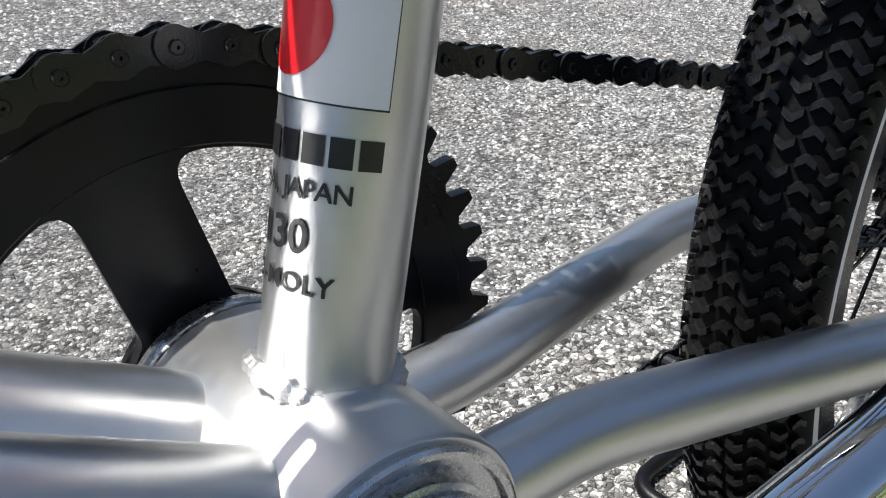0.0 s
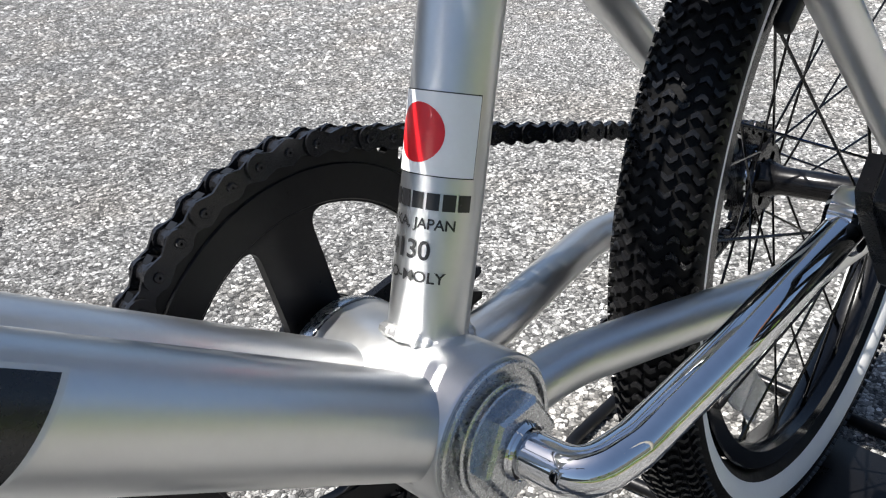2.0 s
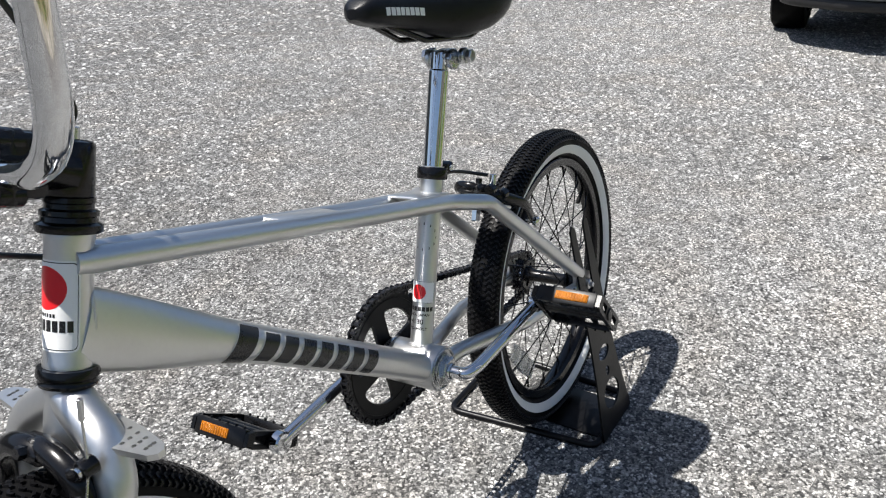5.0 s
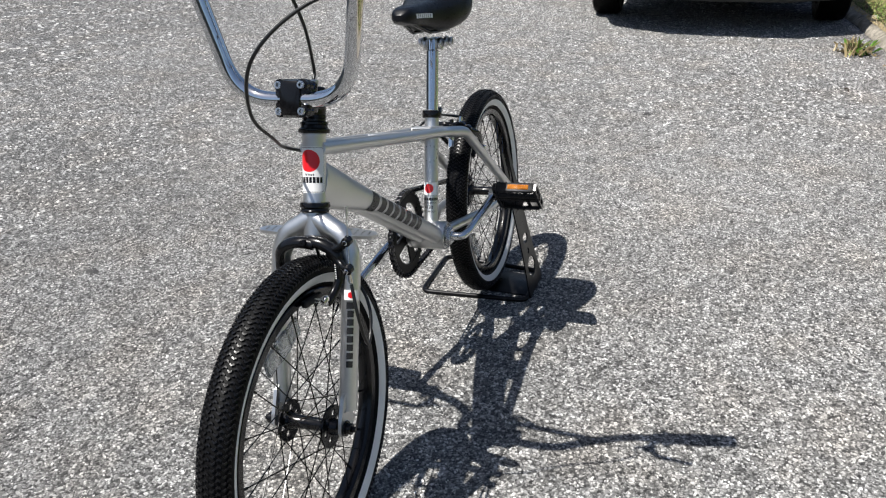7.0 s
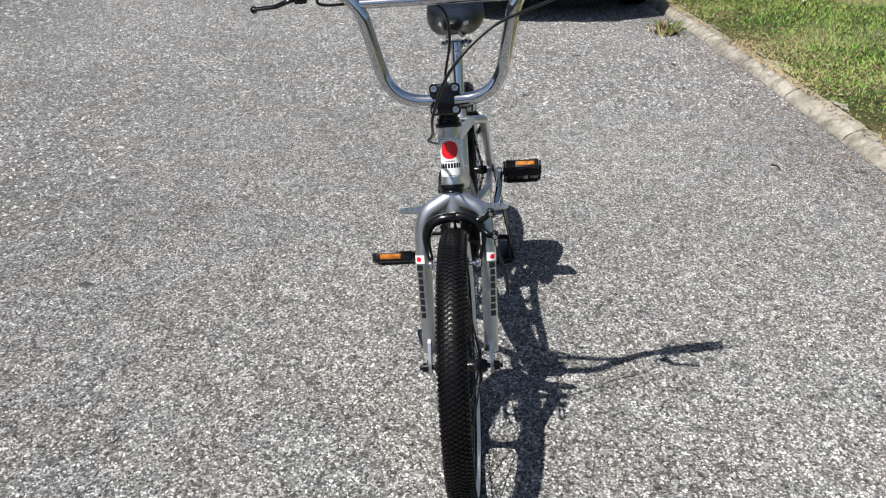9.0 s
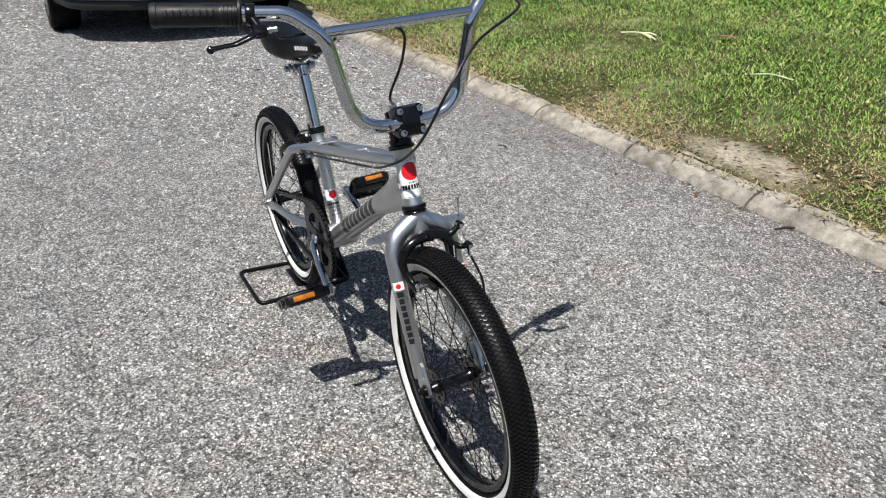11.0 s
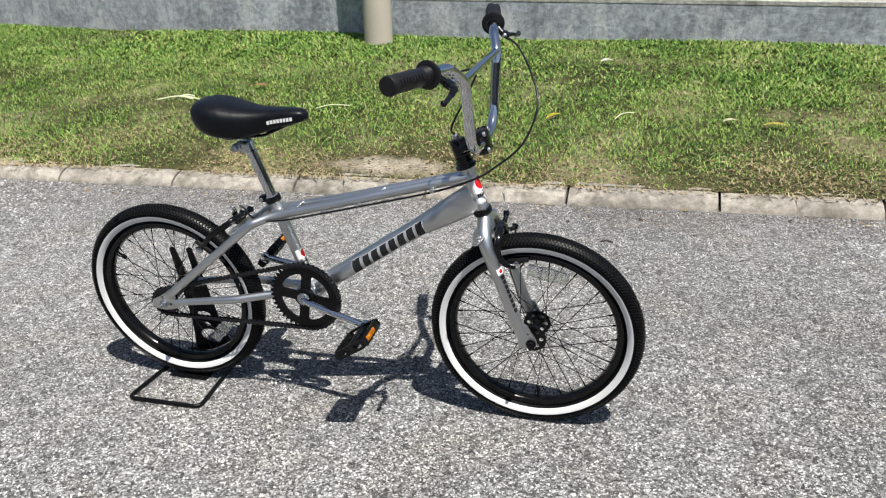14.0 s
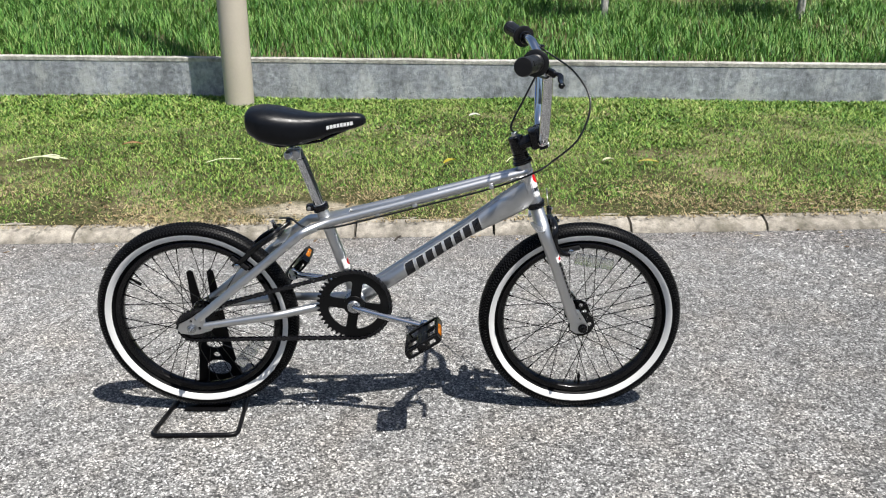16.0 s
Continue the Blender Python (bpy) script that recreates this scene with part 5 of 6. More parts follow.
R_HT = 0.0172
def round_rect(name, w, h, rad, mat, lift, label=""):
    """A decal with round corners on the head tube."""
    us = sorted(set(lin(-w / 2, w / 2, 15) + lin(-w / 2, -w / 2 + rad, 5) + lin(w / 2 - rad, w / 2, 5)))
    bm = bmesh.new()
    rows = []
    for u in us:
        d = max(0.0, abs(u) - (w / 2 - rad))
        hh = h / 2 - rad + math.sqrt(max(0.0, rad * rad - d * d))
        rows.append([bm.verts.new(wrap(math.radians(0) + u / R_HT, R_HT + lift, HT_B, UP_H, 0.0475 + v)) for v in (-hh, 0.0, hh)])
    for a, b in zip(rows, rows[1:]):
        for k in range(2):
            bm.faces.new((a[k], b[k], b[k + 1], a[k + 1]))
    bmesh.ops.recalc_face_normals(bm, faces=bm.faces[:])
    return part(name, bm, mat, frame_ob, label)


round_rect("head_badge", 0.0500, 0.0675, 0.005, white_print, 0.00020, "white head badge with a red disc and black bars")
round_rect("badge_line", 0.0470, 0.0645, 0.004, black_print, 0.00035)
round_rect("badge_face", 0.0458, 0.0633, 0.0036, white_print, 0.00050)
disc_print("badge_disc", 0.0160, red_print, frame_ob, HT_B, UP_H, R_HT, 0.00065, 0, 0.0475, 0.0, 0.0130)
for i in range(8):
    tube_print("badge_mark", [rect(0.0040, 0.0085, u0=-0.0182 + 0.0052 * i, v0=-0.0145, n=4)], black_print, frame_ob, HT_B, UP_H, R_HT, 0.00065, 0, 0.0475)
for i in range(6):
    tube_print("badge_mark", [rect(0.0016, 0.0028, u0=-0.0060 + 0.0026 * i, v0=-0.0068, n=3)], black_print, frame_ob, HT_B, UP_H, R_HT, 0.00065, 0, 0.0475)

# fork legs: a little flag and eight blocks down each leg
for s in (1, -1):
    a0, a1 = V(0.8900, s * 0.0590, 0.424), V(0.946, s * 0.0560, 0.262)
    up = (a0 - a1).normalized()
    r = 0.01475
    tube_print("flag_decal", [rect(0.0205, 0.0150)], white_print, fork, a0, up, r, 0.0004, s * 28, 0.004)
    disc_print("flag_disc", 0.0046, red_print, fork, a0, up, r, 0.0006, s * 28, 0.004)
    for i in range(8):
        w = 0.0095 if i else 0.0125
        tube_print("maker_mark", [rect(w, 0.0098, v0=-0.0075 - 0.0126 * i, n=6)], black_print, fork, a0, up, r - 0.00017 * i, 0.0004, s * 28, -0.004)

# down tubes: eight slanted black blocks with pale outlines on each side
for side in (1, -1):
    n = 8
    cell = 0.0272
    start = 0.146
    for i in range(n):
        big = (i == 0)
        k = i if side < 0 else n - 1 - i           # the large block leads the row, read from each side
        s0 = start + cell * (i if side < 0 else n - 1 - i) + (0.004 if i else 0.0) * (1 if side < 0 else -1)
        for name, grow, mat, lift in (("maker_outline", 0.0016, grey_print, 0.0003), ("maker_mark", 0.0, black_print, 0.0006)):
            h = (0.0360 if big else 0.0285) / 2 + grow
            w = (0.0240 if big else 0.0195) / 2 + grow
            def fn(v, u):
                slant = 0.30 * v * (1 if side < 0 else -1)
                d = s0 + u + slant
                c, hw, hh = dt_at(d / (DT1 - DT0).length, side)
                a = v / DT_R
                nrm = V(0, side * math.cos(a), 0) * (hw + lift) + DT_N * (math.sin(a) * (hh + lift))
                return c + nrm
            bm = bmesh.new()
            curved_patch(bm, fn, lin(-h, h, 14), lin(-w, w, 4))
            bmesh.ops.recalc_face_normals(bm, faces=bm.faces[:])
            part(name, bm, mat, frame_ob)

# saddle print
for s in (1, -1):
    for i in range(8):
        bm = bmesh.new()
        x0 = 0.366 + i * 0.0076
        row = []
        def side_pt(x, v):
            q = min(1, max(0, (x - 0.176) / 0.274))
            # find the saddle section at x
            best = min((abs(smooth_at(t / 200)[3] - x), t / 200) for t in range(201))[1]
            hw, zt, zb, _ = smooth_at(best)
            return V(x, s * (hw * 1.0 + 0.0008), (zt + zb) / 2 + v)
        curved_patch(bm, lambda v, u: side_pt(x0 + u, v), lin(-0.0042, 0.0042, 3), lin(-0.0031, 0.0031, 3))
        bmesh.ops.recalc_face_normals(bm, faces=bm.faces[:])
        part("saddle_mark", bm, white_print, saddle)

# ---------------------------------------------------------------- rear display stand
stand = thing("bicycle_stand", "black steel display stand holding the rear wheel", "stand")
bm = bmesh.new()
loop = [V(-0.098, -0.134, 0.006), V(0.116, -0.130, 0.006), V(0.085, 0.142, 0.006), V(-0.085, 0.142, 0.006)]
closed = fillet([loop[0].lerp(loop[3], 0.5)] + loop + [loop[0].lerp(loop[3], 0.5)], 0.022, 6)
sweep(bm, closed, 0.006, 12, True)
part("floor_loop", bm, black_satin, stand)
bm = bmesh.new()
box(bm, (0.116, 0.150, 0.003), Matrix.Translation((0.0, 0.070, 0.0045)), 0.001)
part("base_plate", bm, black_satin, stand)
bm = bmesh.new()
slab(bm, [(-0.066, 0.0), (0.066, 0.0), (0.062, 0.03), (0.049, 0.10), (0.043, 0.17), (0.041, 0.235), (0.033, 0.376), (0.024, 0.382), (0.016, 0.376), (0.0125, 0.262), (0.001, 0.250), (-0.010, 0.262), (-0.0195, 0.374), (-0.028, 0.380), (-0.036, 0.374), (-0.041, 0.235), (-0.043, 0.17), (-0.049, 0.10), (-0.062, 0.03)], -0.0017, 0.0017,
     Matrix.Translation((0.002, 0.150, 0.004)) @ pose(0, 0, 0, 14.2), [ring(0, 0.062, 0.033, 28, 0.026), ring(0, 0.106, 0.0085, 16), ring(0, 0.142, 0.022, 24, 0.013)])
part("upright_plate", bm, black_satin, stand, smooth=False)


# ---------------------------------------------------------------- parked cars
def paint(name, colour):
    m = Mat(name, colour, 0.32, 0.35, coat=1.0)
    fl = m.noise(900, 2, co=m.objcoord())
    m.put("Base Color", m.mix(1.0, colour, m.grey(fl, 0.85, 1.15, 0.3, 0.7), "MULTIPLY"))
    return m.m


dark_glass = worn("tinted_glass", (0.012, 0.014, 0.016), 0.05, scale=4, vary=0.2, bump=0.0)
trim_black = worn("black_trim", (0.014, 0.014, 0.015), 0.5, scale=60, vary=0.2)
alloy = worn("alloy_rim", (0.55, 0.56, 0.57), 0.25, 1.0, scale=40, vary=0.1)
lamp_glass = worn("lamp_glass", (0.55, 0.57, 0.58), 0.08, scale=40, vary=0.1, bump=0.2)


def make_car(name, label, body_paint, m):
    car = thing(name, label, "car", "parked cars", m)
    # body: x forward from the front axle, sections as (x, half width, low, high)
    secs = [(0.80, 0.36, 0.36, 0.58), (0.77, 0.56, 0.32, 0.66), (0.68, 0.70, 0.30, 0.72), (0.52, 0.78, 0.29, 0.78), (0.25, 0.835, 0.28, 0.84), (-0.3, 0.845, 0.27, 0.90), (-1.2, 0.85, 0.26, 0.93), (-2.2, 0.85, 0.26, 0.95), (-2.8, 0.83, 0.27, 0.96), (-3.2, 0.76, 0.30, 0.93), (-3.32, 0.58, 0.36, 0.80)]
    bm = bmesh.new()
    rows, n = [], 32
    for x, w, z0, z1 in secs:
        row = []
        for j in range(n):
            a = 2 * math.pi * j / n
            c, s = math.cos(a), math.sin(a)
            row.append(bm.verts.new((x, w * math.copysign(abs(c) ** 0.35, c), (z0 + z1) / 2 + (z1 - z0) / 2 * math.copysign(abs(s) ** 0.5, s))))
        rows.append(row)
    for a, b in zip(rows, rows[1:]):
        for j in range(n):
            bm.faces.new((a[j], b[j], b[(j + 1) % n], a[(j + 1) % n]))
    bm.faces.new(rows[0]), bm.faces.new(rows[-1][::-1])
    bmesh.ops.recalc_face_normals(bm, faces=bm.faces[:])
    part("body", bm, body_paint, car)
    # cabin
    bm = bmesh.new()
    rows = []
    for x, w, z0, z1 in [(-0.35, 0.70, 0.86, 0.90), (-1.05, 0.66, 0.88, 1.40), (-1.35, 0.64, 0.88, 1.46), (-2.3, 0.63, 0.90, 1.45), (-2.75, 0.62, 0.90, 1.32), (-3.15, 0.64, 0.88, 0.94)]:
        rows.append([bm.verts.new(p) for p in ((x, -w * 1.12, z0), (x, -w, z1 - 0.04), (x, -w * 0.85, z1), (x, w * 0.85, z1), (x, w, z1 - 0.04), (x, w * 1.12, z0))])
    for a, b in zip(rows, rows[1:]):
        for j in range(5):
            bm.faces.new((a[j], b[j], b[j + 1], a[j + 1]))
    part("window_glass", bm, dark_glass, car)
    bm = bmesh.new()
    box(bm, (1.55, 1.16, 0.05), Matrix.Translation((-1.85, 0, 1.455)), 0.02)
    part("roof", bm, body_paint, car)
    # lower bumper, grille, chrome strip, plate, lamps
    bm = bmesh.new()
    line = fillet([(0.20, -0.83, 0.255), (0.62, -0.74, 0.255), (0.80, -0.40, 0.255), (0.83, 0.0, 0.255), (0.80, 0.40, 0.255), (0.62, 0.74, 0.255), (0.20, 0.83, 0.255)], 0.25, 6)
    sweep(bm, line, 0.035, 12, True, (0.7, 1.0))
    part("lower_lip", bm, trim_black, car)
    bm = bmesh.new()
    line2 = [V(p.x + 0.012, p.y * 1.005, 0.365) for p in line]
    sweep(bm, line2, 0.085, 14, True, (0.55, 1.0))
    part("bumper", bm, body_paint, car)
    bm = bmesh.new()
    box(bm, (0.06, 0.86, 0.085), Matrix.Translation((0.845, 0, 0.365)), 0.02)
    part("air_intake", bm, trim_black, car)
    for z in (0.335, 0.365, 0.395):
        bm = bmesh.new()
        box(bm, (0.012, 0.80, 0.008), Matrix.Translation((0.878, 0, z)), 0.003)
        part("grille_bar", bm, trim_black, car)
    bm = bmesh.new()
    sweep(bm, fillet([(0.79, -0.50, 0.312), (0.875, -0.25, 0.308), (0.875, 0.25, 0.308), (0.79, 0.50, 0.312)], 0.2), 0.012, 10)
    part("chrome_strip", bm, chrome, car)
    bm = bmesh.new()
    box(bm, (0.05, 0.72, 0.14), Matrix.Translation((0.785, 0, 0.545)), 0.03)
    part("upper_grille", bm, trim_black, car)
    bm = bmesh.new()
    box(bm, (0.012, 0.46, 0.11), Matrix.Translation((0.872, 0, 0.47)), 0.004)
    plate = part("number_plate", bm, black_print, car, "black number plate with pale bars")
    for k in range(6):
        bm = bmesh.new()
        box(bm, (0.004, 0.040, 0.065), Matrix.Translation((0.880, -0.16 + 0.064 * k, 0.47)), 0.001)
        part("plate_mark", bm, white_print, plate)
    for s in (1, -1):
        bm = bmesh.new()
        box(bm, (0.30, 0.20, 0.13), Matrix.Translation((0.60, s * 0.66, 0.63)) @ pose(0, 0, 0, 0, 0, -s * 35), 0.045)
        part("headlight", bm, lamp_glass, car)
        for x in (0.0, -2.55):
            bm = bmesh.new()
            lathe(bm, [(0.20, -0.095), (0.285, -0.098), (0.302, -0.085), (0.308, -0.05), (0.308, 0.05), (0.302, 0.085), (0.285, 0.098), (0.20, 0.095)], 48, Matrix.Translation((x, s * 0.765, 0.308)))
            wheel = part("wheel", bm, rubber, car, "car wheel with a spoked alloy rim")
            bm = bmesh.new()
            lathe(bm, [(0.19, 0.075), (0.212, 0.090), (0.212, 0.096), (0.185, 0.080), (0.06, 0.05), (0.0005, 0.05)], 40, Matrix.Translation((x, s * 0.765, 0.308)) @ (Matrix() if s > 0 else pose(0, 0, 0, 180)), closed=False)
            part("rim_dish", bm, trim_black, wheel)
            for k in range(7):
                bm = bmesh.new()
                a = 2 * math.pi * k / 7 + 0.3
                sweep(bm, [V(x + 0.03 * math.cos(a), s * 0.850, 0.308 + 0.03 * math.sin(a)), V(x + 0.205 * math.cos(a), s * 0.858, 0.308 + 0.205 * math.sin(a))], [0.026, 0.020], 8, True, (1.0, 0.45), up=(0, 1, 0))
                part("rim_spoke", bm, alloy, wheel)
            bm = bmesh.new()
            lathe(bm, [(0.20, 0.0), (0.212, 0.0), (0.212, 0.012), (0.20, 0.012)], 40, Matrix.Translation((x, s * 0.850, 0.308)))
            part("rim_ring", bm, alloy, wheel)
    return car


make_car("parked_car", "slate grey car parked on the road by the kerb", paint("slate_paint", (0.10, 0.115, 0.13)), Matrix.Translation((-4.43, 0.46, 0)) @ pose(0, 0, 0, 0, 0, 1.5))
make_car("parked_car", "bright blue car parked on the grass verge", paint("blue_paint", (0.01, 0.13, 0.55)), Matrix.Translation((-4.66, 2.80, 0.155)) @ pose(0, 0, 0, 4.0, 0, 2.0))


# ---------------------------------------------------------------- grass
def blades(name, count, area, ground, height, width, material, dens, seed, lean=0.7, label="", category="grass"):
    """Many single bent blades, joined as one mesh."""
    rng = np.random.default_rng(seed)
    (x0, x1), yfun0, yfun1 = area
    vs, n = [], 0
    pts = []
    tries = int(count * 1.9)
    xs, ts, keep = rng.uniform(x0, x1, tries), rng.uniform(0, 1, tries), rng.uniform(0, 1, tries)
    for x, t, k in zip(xs, ts, keep):
        y = yfun0(x) + (yfun1(x) - yfun0(x)) * t
        d = dens(x, y, t)
        if k < d:
            pts.append((x, y, ground(x, y), d))
        if len(pts) >= count:
            break
    p = np.array(pts)
    n = len(p)
    yaw = rng.uniform(0, 2 * np.pi, n)
    h = height * rng.uniform(0.45, 1.25, n) * (0.55 + 0.6 * p[:, 3])
    w = width * rng.uniform(0.7, 1.3, n)
    ln = lean * rng.uniform(0.2, 1.3, n) * h
    dx, dy = np.cos(yaw), np.sin(yaw)
    base = p[:, :3].copy()
    base[:, 2] -= 0.004
    side = np.stack([-dy, dx, 0 * dx], 1) * w[:, None] / 2
    mid = base + np.stack([dx * ln * 0.35, dy * ln * 0.35, h * 0.62], 1)
    tip = base + np.stack([dx * ln, dy * ln, h], 1)
    verts = np.stack([base - side, base + side, mid + side * 0.8, mid - side * 0.8, tip], 1).reshape(-1, 3)
    me = bpy.data.meshes.new(name)
    me.vertices.add(len(verts))
    me.vertices.foreach_set("co", verts.ravel())
    i = np.arange(n)[:, None] * 5
    loops = np.concatenate([i + 0, i + 1, i + 2, i + 3, i + 3, i + 2, i + 4], 1).ravel()
    me.loops.add(len(loops))
    me.loops.foreach_set("vertex_index", loops.astype(np.int32))
    me.polygons.add(2 * n)
    start = (np.arange(n)[:, None] * 7 + np.array([0, 4])).ravel()
    total = np.tile([4, 3], n)
    me.polygons.foreach_set("loop_start", start.astype(np.int32))
    me.polygons.foreach_set("loop_total", total.astype(np.int32))
    me.update(calc_edges=True)
    me.materials.append(material)
    return tagged(new(name, me), label, category, kind="stuff")


def verge_density(x, y, t):
    d = 0.95 + 0.8 * noise.noise(V(x * 0.9, y * 0.9, 3.0)) + 0.5 * noise.noise(V(x * 3.1, y * 3.1, 8.0))
    edge = y - kerb_y(x) - 0.15
    d *= min(1.0, max(0.0, 0.50 + edge * 1.5 + 0.5 * noise.noise(V(x * 1.3, 0, 5))))
    bald = math.exp(-(((x - 1.85) / 0.28) ** 2 + ((y - 3.0) / 0.16) ** 2)) + 0.9 * math.exp(-(((x - 0.1) / 0.45) ** 2 + ((y - 2.0) / 0.25) ** 2)) + 1.1 * math.exp(-(((x + 0.06) / 0.30) ** 2 + ((y - 1.89) / 0.12) ** 2)) + 0.6 * math.exp(-(((x + 0.45) / 0.25) ** 2 + ((y - 2.75) / 0.12) ** 2))
    return min(1.0, max(0.0, d - bald))


def rich_density(x, y, t):
    return min(1.0, max(0.0, 0.1 + (t - 0.25) * 1.0 + 0.9 * noise.noise(V(x * 0.8, y * 0.8, 13.0))))


blades("verge_grass", 290000, ((-7.5, 6.5), lambda x: kerb_y(x) + 0.10, lambda x: wall_y(x) - 0.01), verge_z, 0.020, 0.0042, turf_mat, verge_density, 11, 1.6,
       label="short patchy green and dry yellow turf on the verge")
blades("dry_thatch", 60000, ((-7.5, 6.5), lambda x: kerb_y(x) + 0.05, lambda x: kerb_y(x) + 1.1), verge_z, 0.014, 0.0050, straw_mat,
       lambda x, y, t: min(1.0, max(0.0, 0.75 - t * 0.8 + 0.9 * noise.noise(V(x * 1.4, y * 1.4, 21.0)) - 0.7 * math.exp(-(((x + 0.06) / 0.28) ** 2 + ((y - 1.88) / 0.11) ** 2)))), 15, 2.6, label="dry straw-coloured thatch between kerb and turf")
blades("clover_grass", 70000, ((-7.5, 6.5), lambda x: kerb_y(x) + 0.5, lambda x: wall_y(x) - 0.01), verge_z, 0.026, 0.0105, turf_mat, rich_density, 12, 1.6,
       label="fuller broad-leaved green turf nearer the wall")
blades("tall_grass", 60000, ((-6.5, 7.5), lambda x: wall_y(x) + 0.15, lambda x: wall_y(x) + 3.4), bank_z, 0.13, 0.0085, tall_mat, lambda x, y, t: min(1.0, 0.75 + 0.6 * noise.noise(V(x, y, 2))), 13, 0.8,
       label="long bright green grass on the bank above the wall")


# ---------------------------------------------------------------- small things on the verge and the bank
def leaf(label, m, colour, length=0.09, width=0.035):
    bm = bmesh.new()
    rows = []
    for i in range(9):
        t = i / 8
        w = width / 2 * math.sin(math.pi * min(1, t * 0.92 + 0.06)) ** 0.8
        rows.append([bm.verts.new(((t - 0.5) * length, k * w, 0.012 * math.sin(t * 3) + 0.006 * abs(k) + 0.004)) for k in (-1, 0, 1)])
    for a, b in zip(rows, rows[1:]):
        for j in range(2):
            bm.faces.new((a[j], a[j + 1], b[j + 1], b[j]))
    bmesh.ops.solidify(bm, geom=bm.faces[:], thickness=0.0008)
    ob = part("fallen_leaf", bm, worn("leaf_" + label.split()[0], colour, 0.6, scale=120, vary=0.25, bump=0.4), label=label, at=m)
    return tagged(ob, category="leaf", group="fallen leaves")


def on_verge(x, y, rz=0, up=0.012):
    return Matrix.Translation((x, y, verge_z(x, y) + up)) @ pose(0, 0, 0, 4, 0, rz)


leaf("brown dry curled leaf on the turf", on_verge(-1.42, 3.16, 10, 0.018), (0.36, 0.20, 0.09), 0.13, 0.05)
leaf("yellow fallen leaf on the turf", on_verge(0.633, 2.75, 55, 0.020), (0.55, 0.47, 0.05), 0.12, 0.035)
leaf("yellow fallen leaf on the turf", on_verge(1.80, 2.72, -10, 0.018), (0.50, 0.42, 0.10), 0.12, 0.045)
leaf("pale bleached leaf on the turf", on_verge(0.817, 4.10, 20, 0.028), (0.68, 0.68, 0.62), 0.09, 0.06)
leaf("pale bleached leaf on the turf", on_verge(1.58, 2.78, 15, 0.018), (0.62, 0.60, 0.42), 0.08, 0.035)
leaf("pale bleached leaf on the turf", on_verge(-3.73, 2.32, -20, 0.018), (0.66, 0.62, 0.50), 0.16, 0.03)

stalk_mat = worn("dry_stalk", (0.55, 0.58, 0.36), 0.6, scale=120, vary=0.2, bump=0.3)
stalk = thing("dry_stalk", "pale green broken plant stalk lying on the turf", "stalk", m=on_verge(-1.86, 2.86, 0, 0.016))
for pts in ([(-0.14, -0.03, 0), (-0.02, 0.02, 0.012), (0.10, 0.01, 0.0)], [(-0.06, 0.03, 0), (0.04, 0.03, 0.01), (0.15, 0.005, 0)], [(-0.02, 0.02, 0.01), (0.03, 0.06, 0.012), (0.07, 0.08, 0.0)]):
    bm = bmesh.new()
    sweep(bm, smooth_line(pts, 6), 0.0055, 6)
    part("stem", bm, stalk_mat, stalk)
for x, y, rz in ((-0.72, 2.75, 30), (1.02, 2.86, 60)):
    bm = bmesh.new()
    sweep(bm, smooth_line([(-0.10, 0, 0), (0.0, 0.015, 0.01), (0.11, 0.0, 0.0)], 6), 0.003, 6)
    tagged(part("dry_twig", bm, stalk_mat, label="thin pale dry twig on the turf", at=on_verge(x, y, rz, 0.016)), category="twig", group="twigs")
bark = worn("twig_bark", (0.05, 0.038, 0.028), 0.8, scale=200, vary=0.3, bump=0.4)
for x, y, rz, l in ((-2.38, 1.14, 10, 0.06), (-0.76, 1.19, 20, 0.05), (0.40, 1.62, 70, 0.09), (1.05, 1.25, 5, 0.05)):
    bm = bmesh.new()
    sweep(bm, smooth_line([(-l / 2, 0, 0), (0, 0.006, 0.004), (l / 2, 0, 0)], 5), 0.0035, 6)
    z = 0.004 if y < kerb_y(x) else 0.055
    tagged(part("dark_twig", bm, bark, label="short dark twig fallen by the kerb", at=pose(x, y, z, 0, 0, rz)), category="twig", group="twigs")

# dry leaf litter along the kerb and in the thin turf behind it
rg = random.Random(31)
verts, faces = [], []
for k in range(3400):
    x = rg.uniform(-6.5, 5.5)
    side = rg.random()
    off = -abs(rg.gauss(0.0, 0.10)) if side < 0.08 else 0.13 + abs(rg.gauss(0.0, 0.28))
    y = kerb_y(x) + off
    if 0.0 <= off < 0.13 or noise.noise(V(x * 1.5, y * 2.0, 40)) < rg.uniform(-0.5, 0.25):
        continue
    z = 0.0025 if off < 0 else verge_z(x, y) + 0.010
    a, l, w = rg.uniform(0, 6.28), rg.uniform(0.005, 0.022), rg.uniform(0.003, 0.008)
    u, v = V(math.cos(a), math.sin(a), rg.uniform(-0.2, 0.2)) * l, V(-math.sin(a), math.cos(a), rg.uniform(-0.3, 0.3)) * w
    c = V(x, y, z + 0.004)
    b = len(verts)
    verts += [c - u, c - v, c + u, c + v]
    faces.append((b, b + 1, b + 2, b + 3))
mesh_from("leaf_litter", verts, faces, litter_mat, False, "stuff", "dry brown leaf litter along the kerb", "leaf litter")

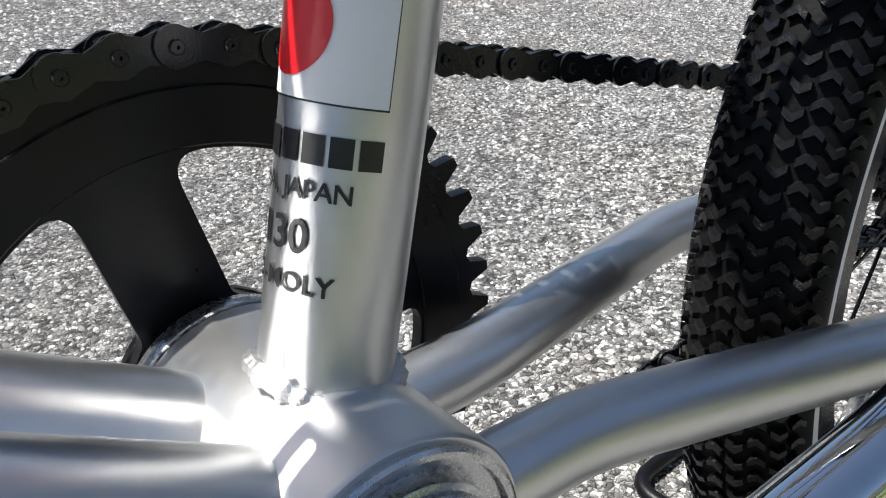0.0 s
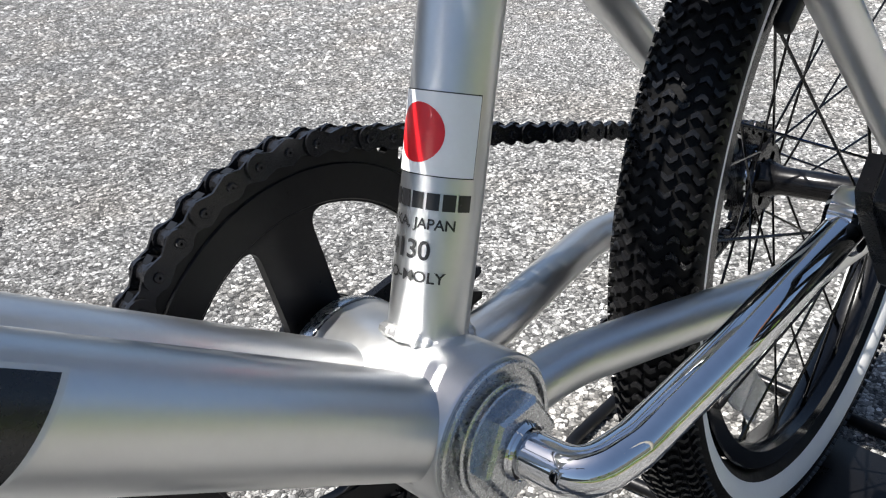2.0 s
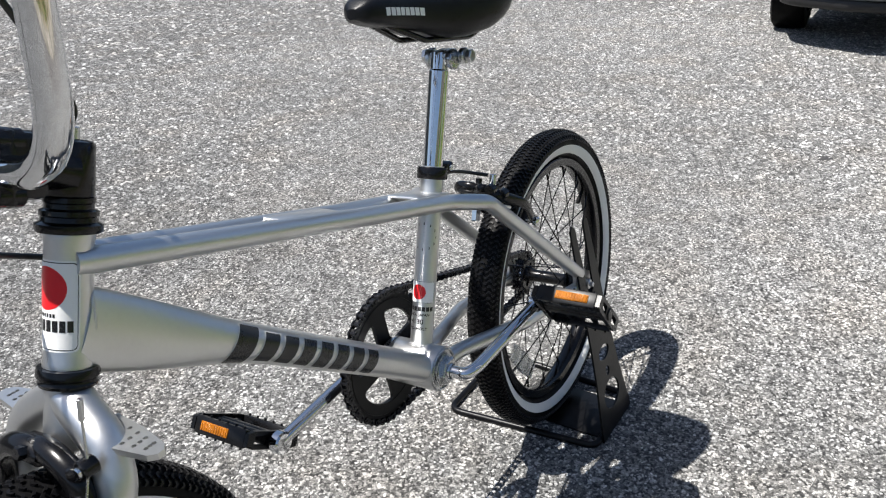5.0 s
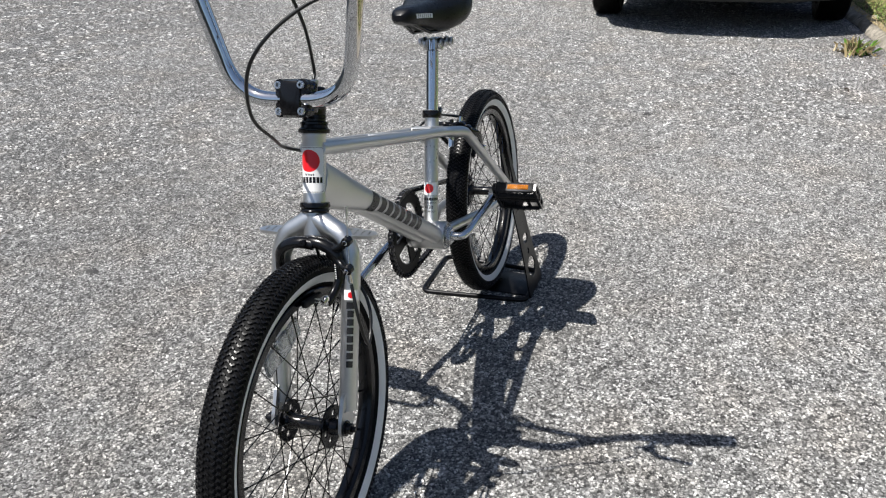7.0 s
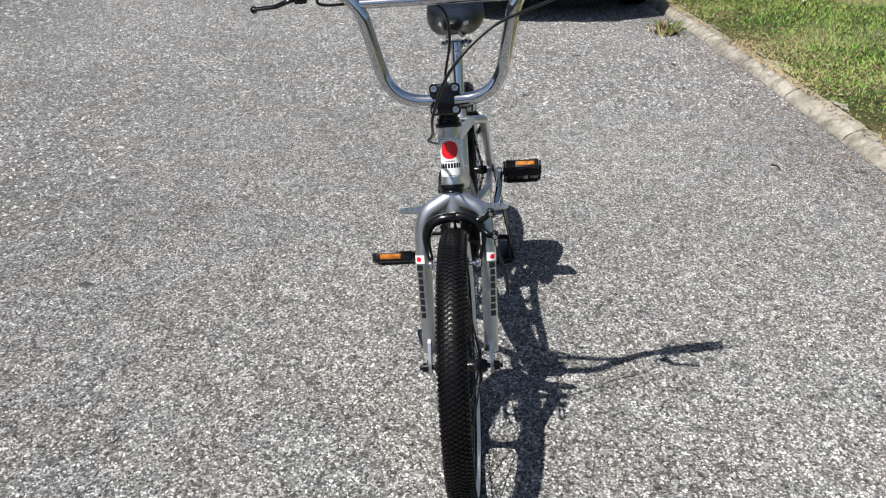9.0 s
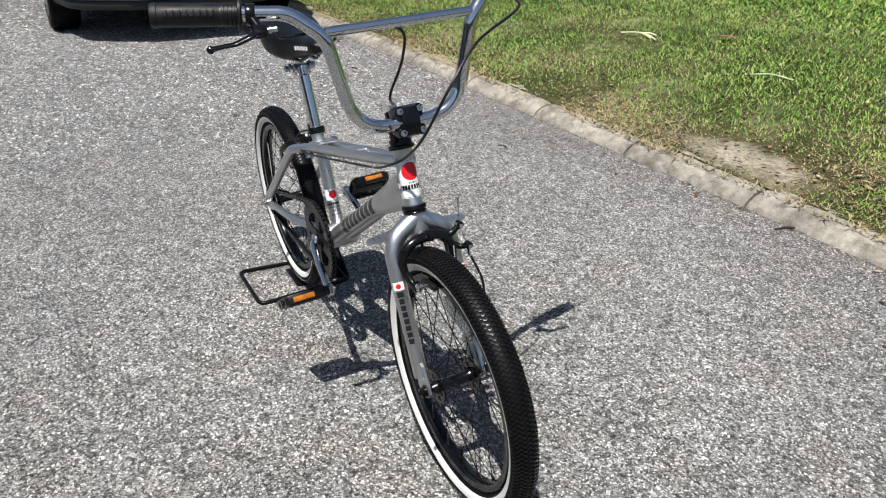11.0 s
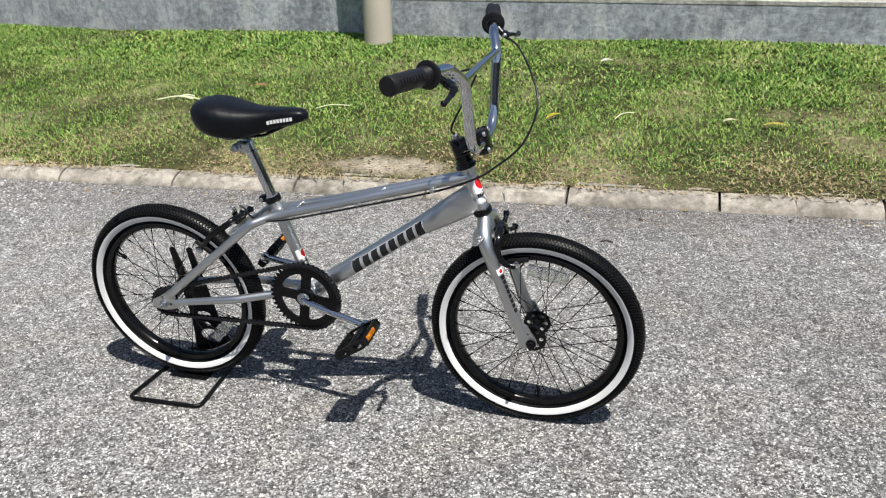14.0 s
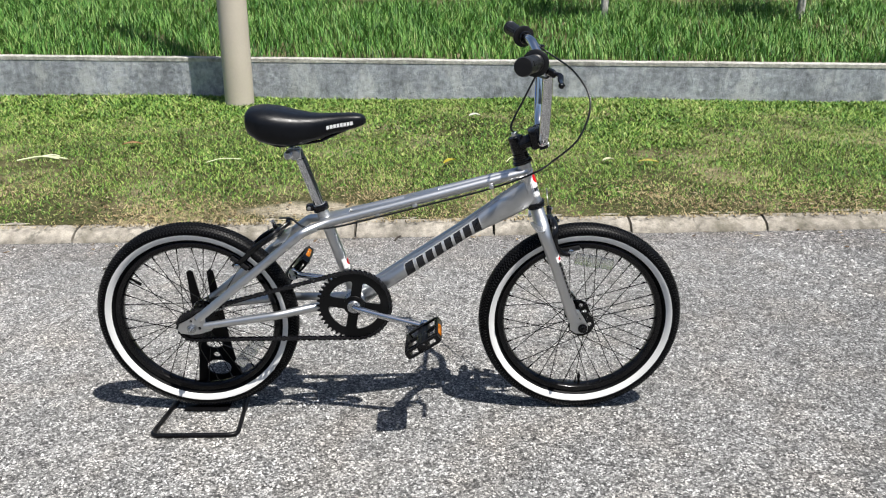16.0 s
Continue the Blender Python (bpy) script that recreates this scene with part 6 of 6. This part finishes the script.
# a tuft of dry weeds in the gutter
bm = bmesh.new()
rg = random.Random(9)
for k in range(90):
    a, r = rg.uniform(0, 6.28), rg.uniform(0, 0.11)
    b = V(-3.30 + r * math.cos(a) * 1.4, 1.27 + r * math.sin(a), 0.0)
    d = V(rg.uniform(-1, 1), rg.uniform(-1, 1), rg.uniform(0.4, 1.4)).normalized() * rg.uniform(0.05, 0.12)
    s = d.cross(V(0, 0, 1)).normalized() * rg.uniform(0.003, 0.008)
    q = [bm.verts.new(v) for v in (b - s, b + s, b + d * 0.6 + s * 0.8 + V(0, 0, 0.01), b + d + V(0, 0, -0.01), b + d * 0.6 - s * 0.8 + V(0, 0, 0.01))]
    bm.faces.new(q).material_index = 0 if rg.random() < 0.7 else 1
tagged(part("weed_tuft", bm, [straw_mat, turf_mat], label="straggling tuft of dry weeds in the gutter", smooth=False), category="weeds", kind="stuff")

# two young trees on the bank; unseen crowns added to shade its grass
leaf_mat = leafgreen("tree_leaf", 0.6)
for tx, ty, seed in ((2.33, 7.20, 3), (4.46, 7.12, 5)):
    tz = bank_z(tx, ty)
    tree = thing("young_tree", "young tree with a pale trunk and an added, unseen crown on the bank", "tree", "young trees", Matrix.Translation((tx, ty, tz - 0.03)))
    rg = random.Random(seed)
    bm = bmesh.new()
    sweep(bm, smooth_line([(0, 0, 0), (0.01, 0.0, 0.4), (-0.01, 0.02, 0.9), (0.0, 0.0, 1.7)], 6), [0.045 - 0.0012 * i for i in range(19)], 12)
    for k in range(7):
        z = 0.45 + 0.18 * k
        a = rg.uniform(0, 6.28)
        sweep(bm, smooth_line([(0, 0, z), (0.2 * math.cos(a), 0.2 * math.sin(a), z + 0.12), (0.42 * math.cos(a), 0.42 * math.sin(a), z + 0.2)], 5), [0.014 - 0.001 * i for i in range(11)], 8)
    part("trunk", bm, cap_mat, tree)
    bm = bmesh.new()
    for k in range(2600):
        a, b = rg.uniform(0, 6.28), rg.gauss(0, 0.33)
        r = abs(rg.gauss(0, 0.30))
        c = V(-0.20 + r * math.cos(a), 0.02 + r * math.sin(a), max(0.34, 0.95 + b))
        n = V(rg.uniform(-1, 1), rg.uniform(-1, 1), rg.uniform(-0.3, 1)).normalized()
        u = n.orthogonal().normalized() * rg.uniform(0.025, 0.05)
        w = n.cross(u) * 0.45
        bm.faces.new([bm.verts.new(v) for v in (c - u, c - w, c + u, c + w)])
    part("crown", bm, leaf_mat, tree, "unseen crown of small dark green leaves, added to shade the bank", smooth=False)["kind"] = "stuff"
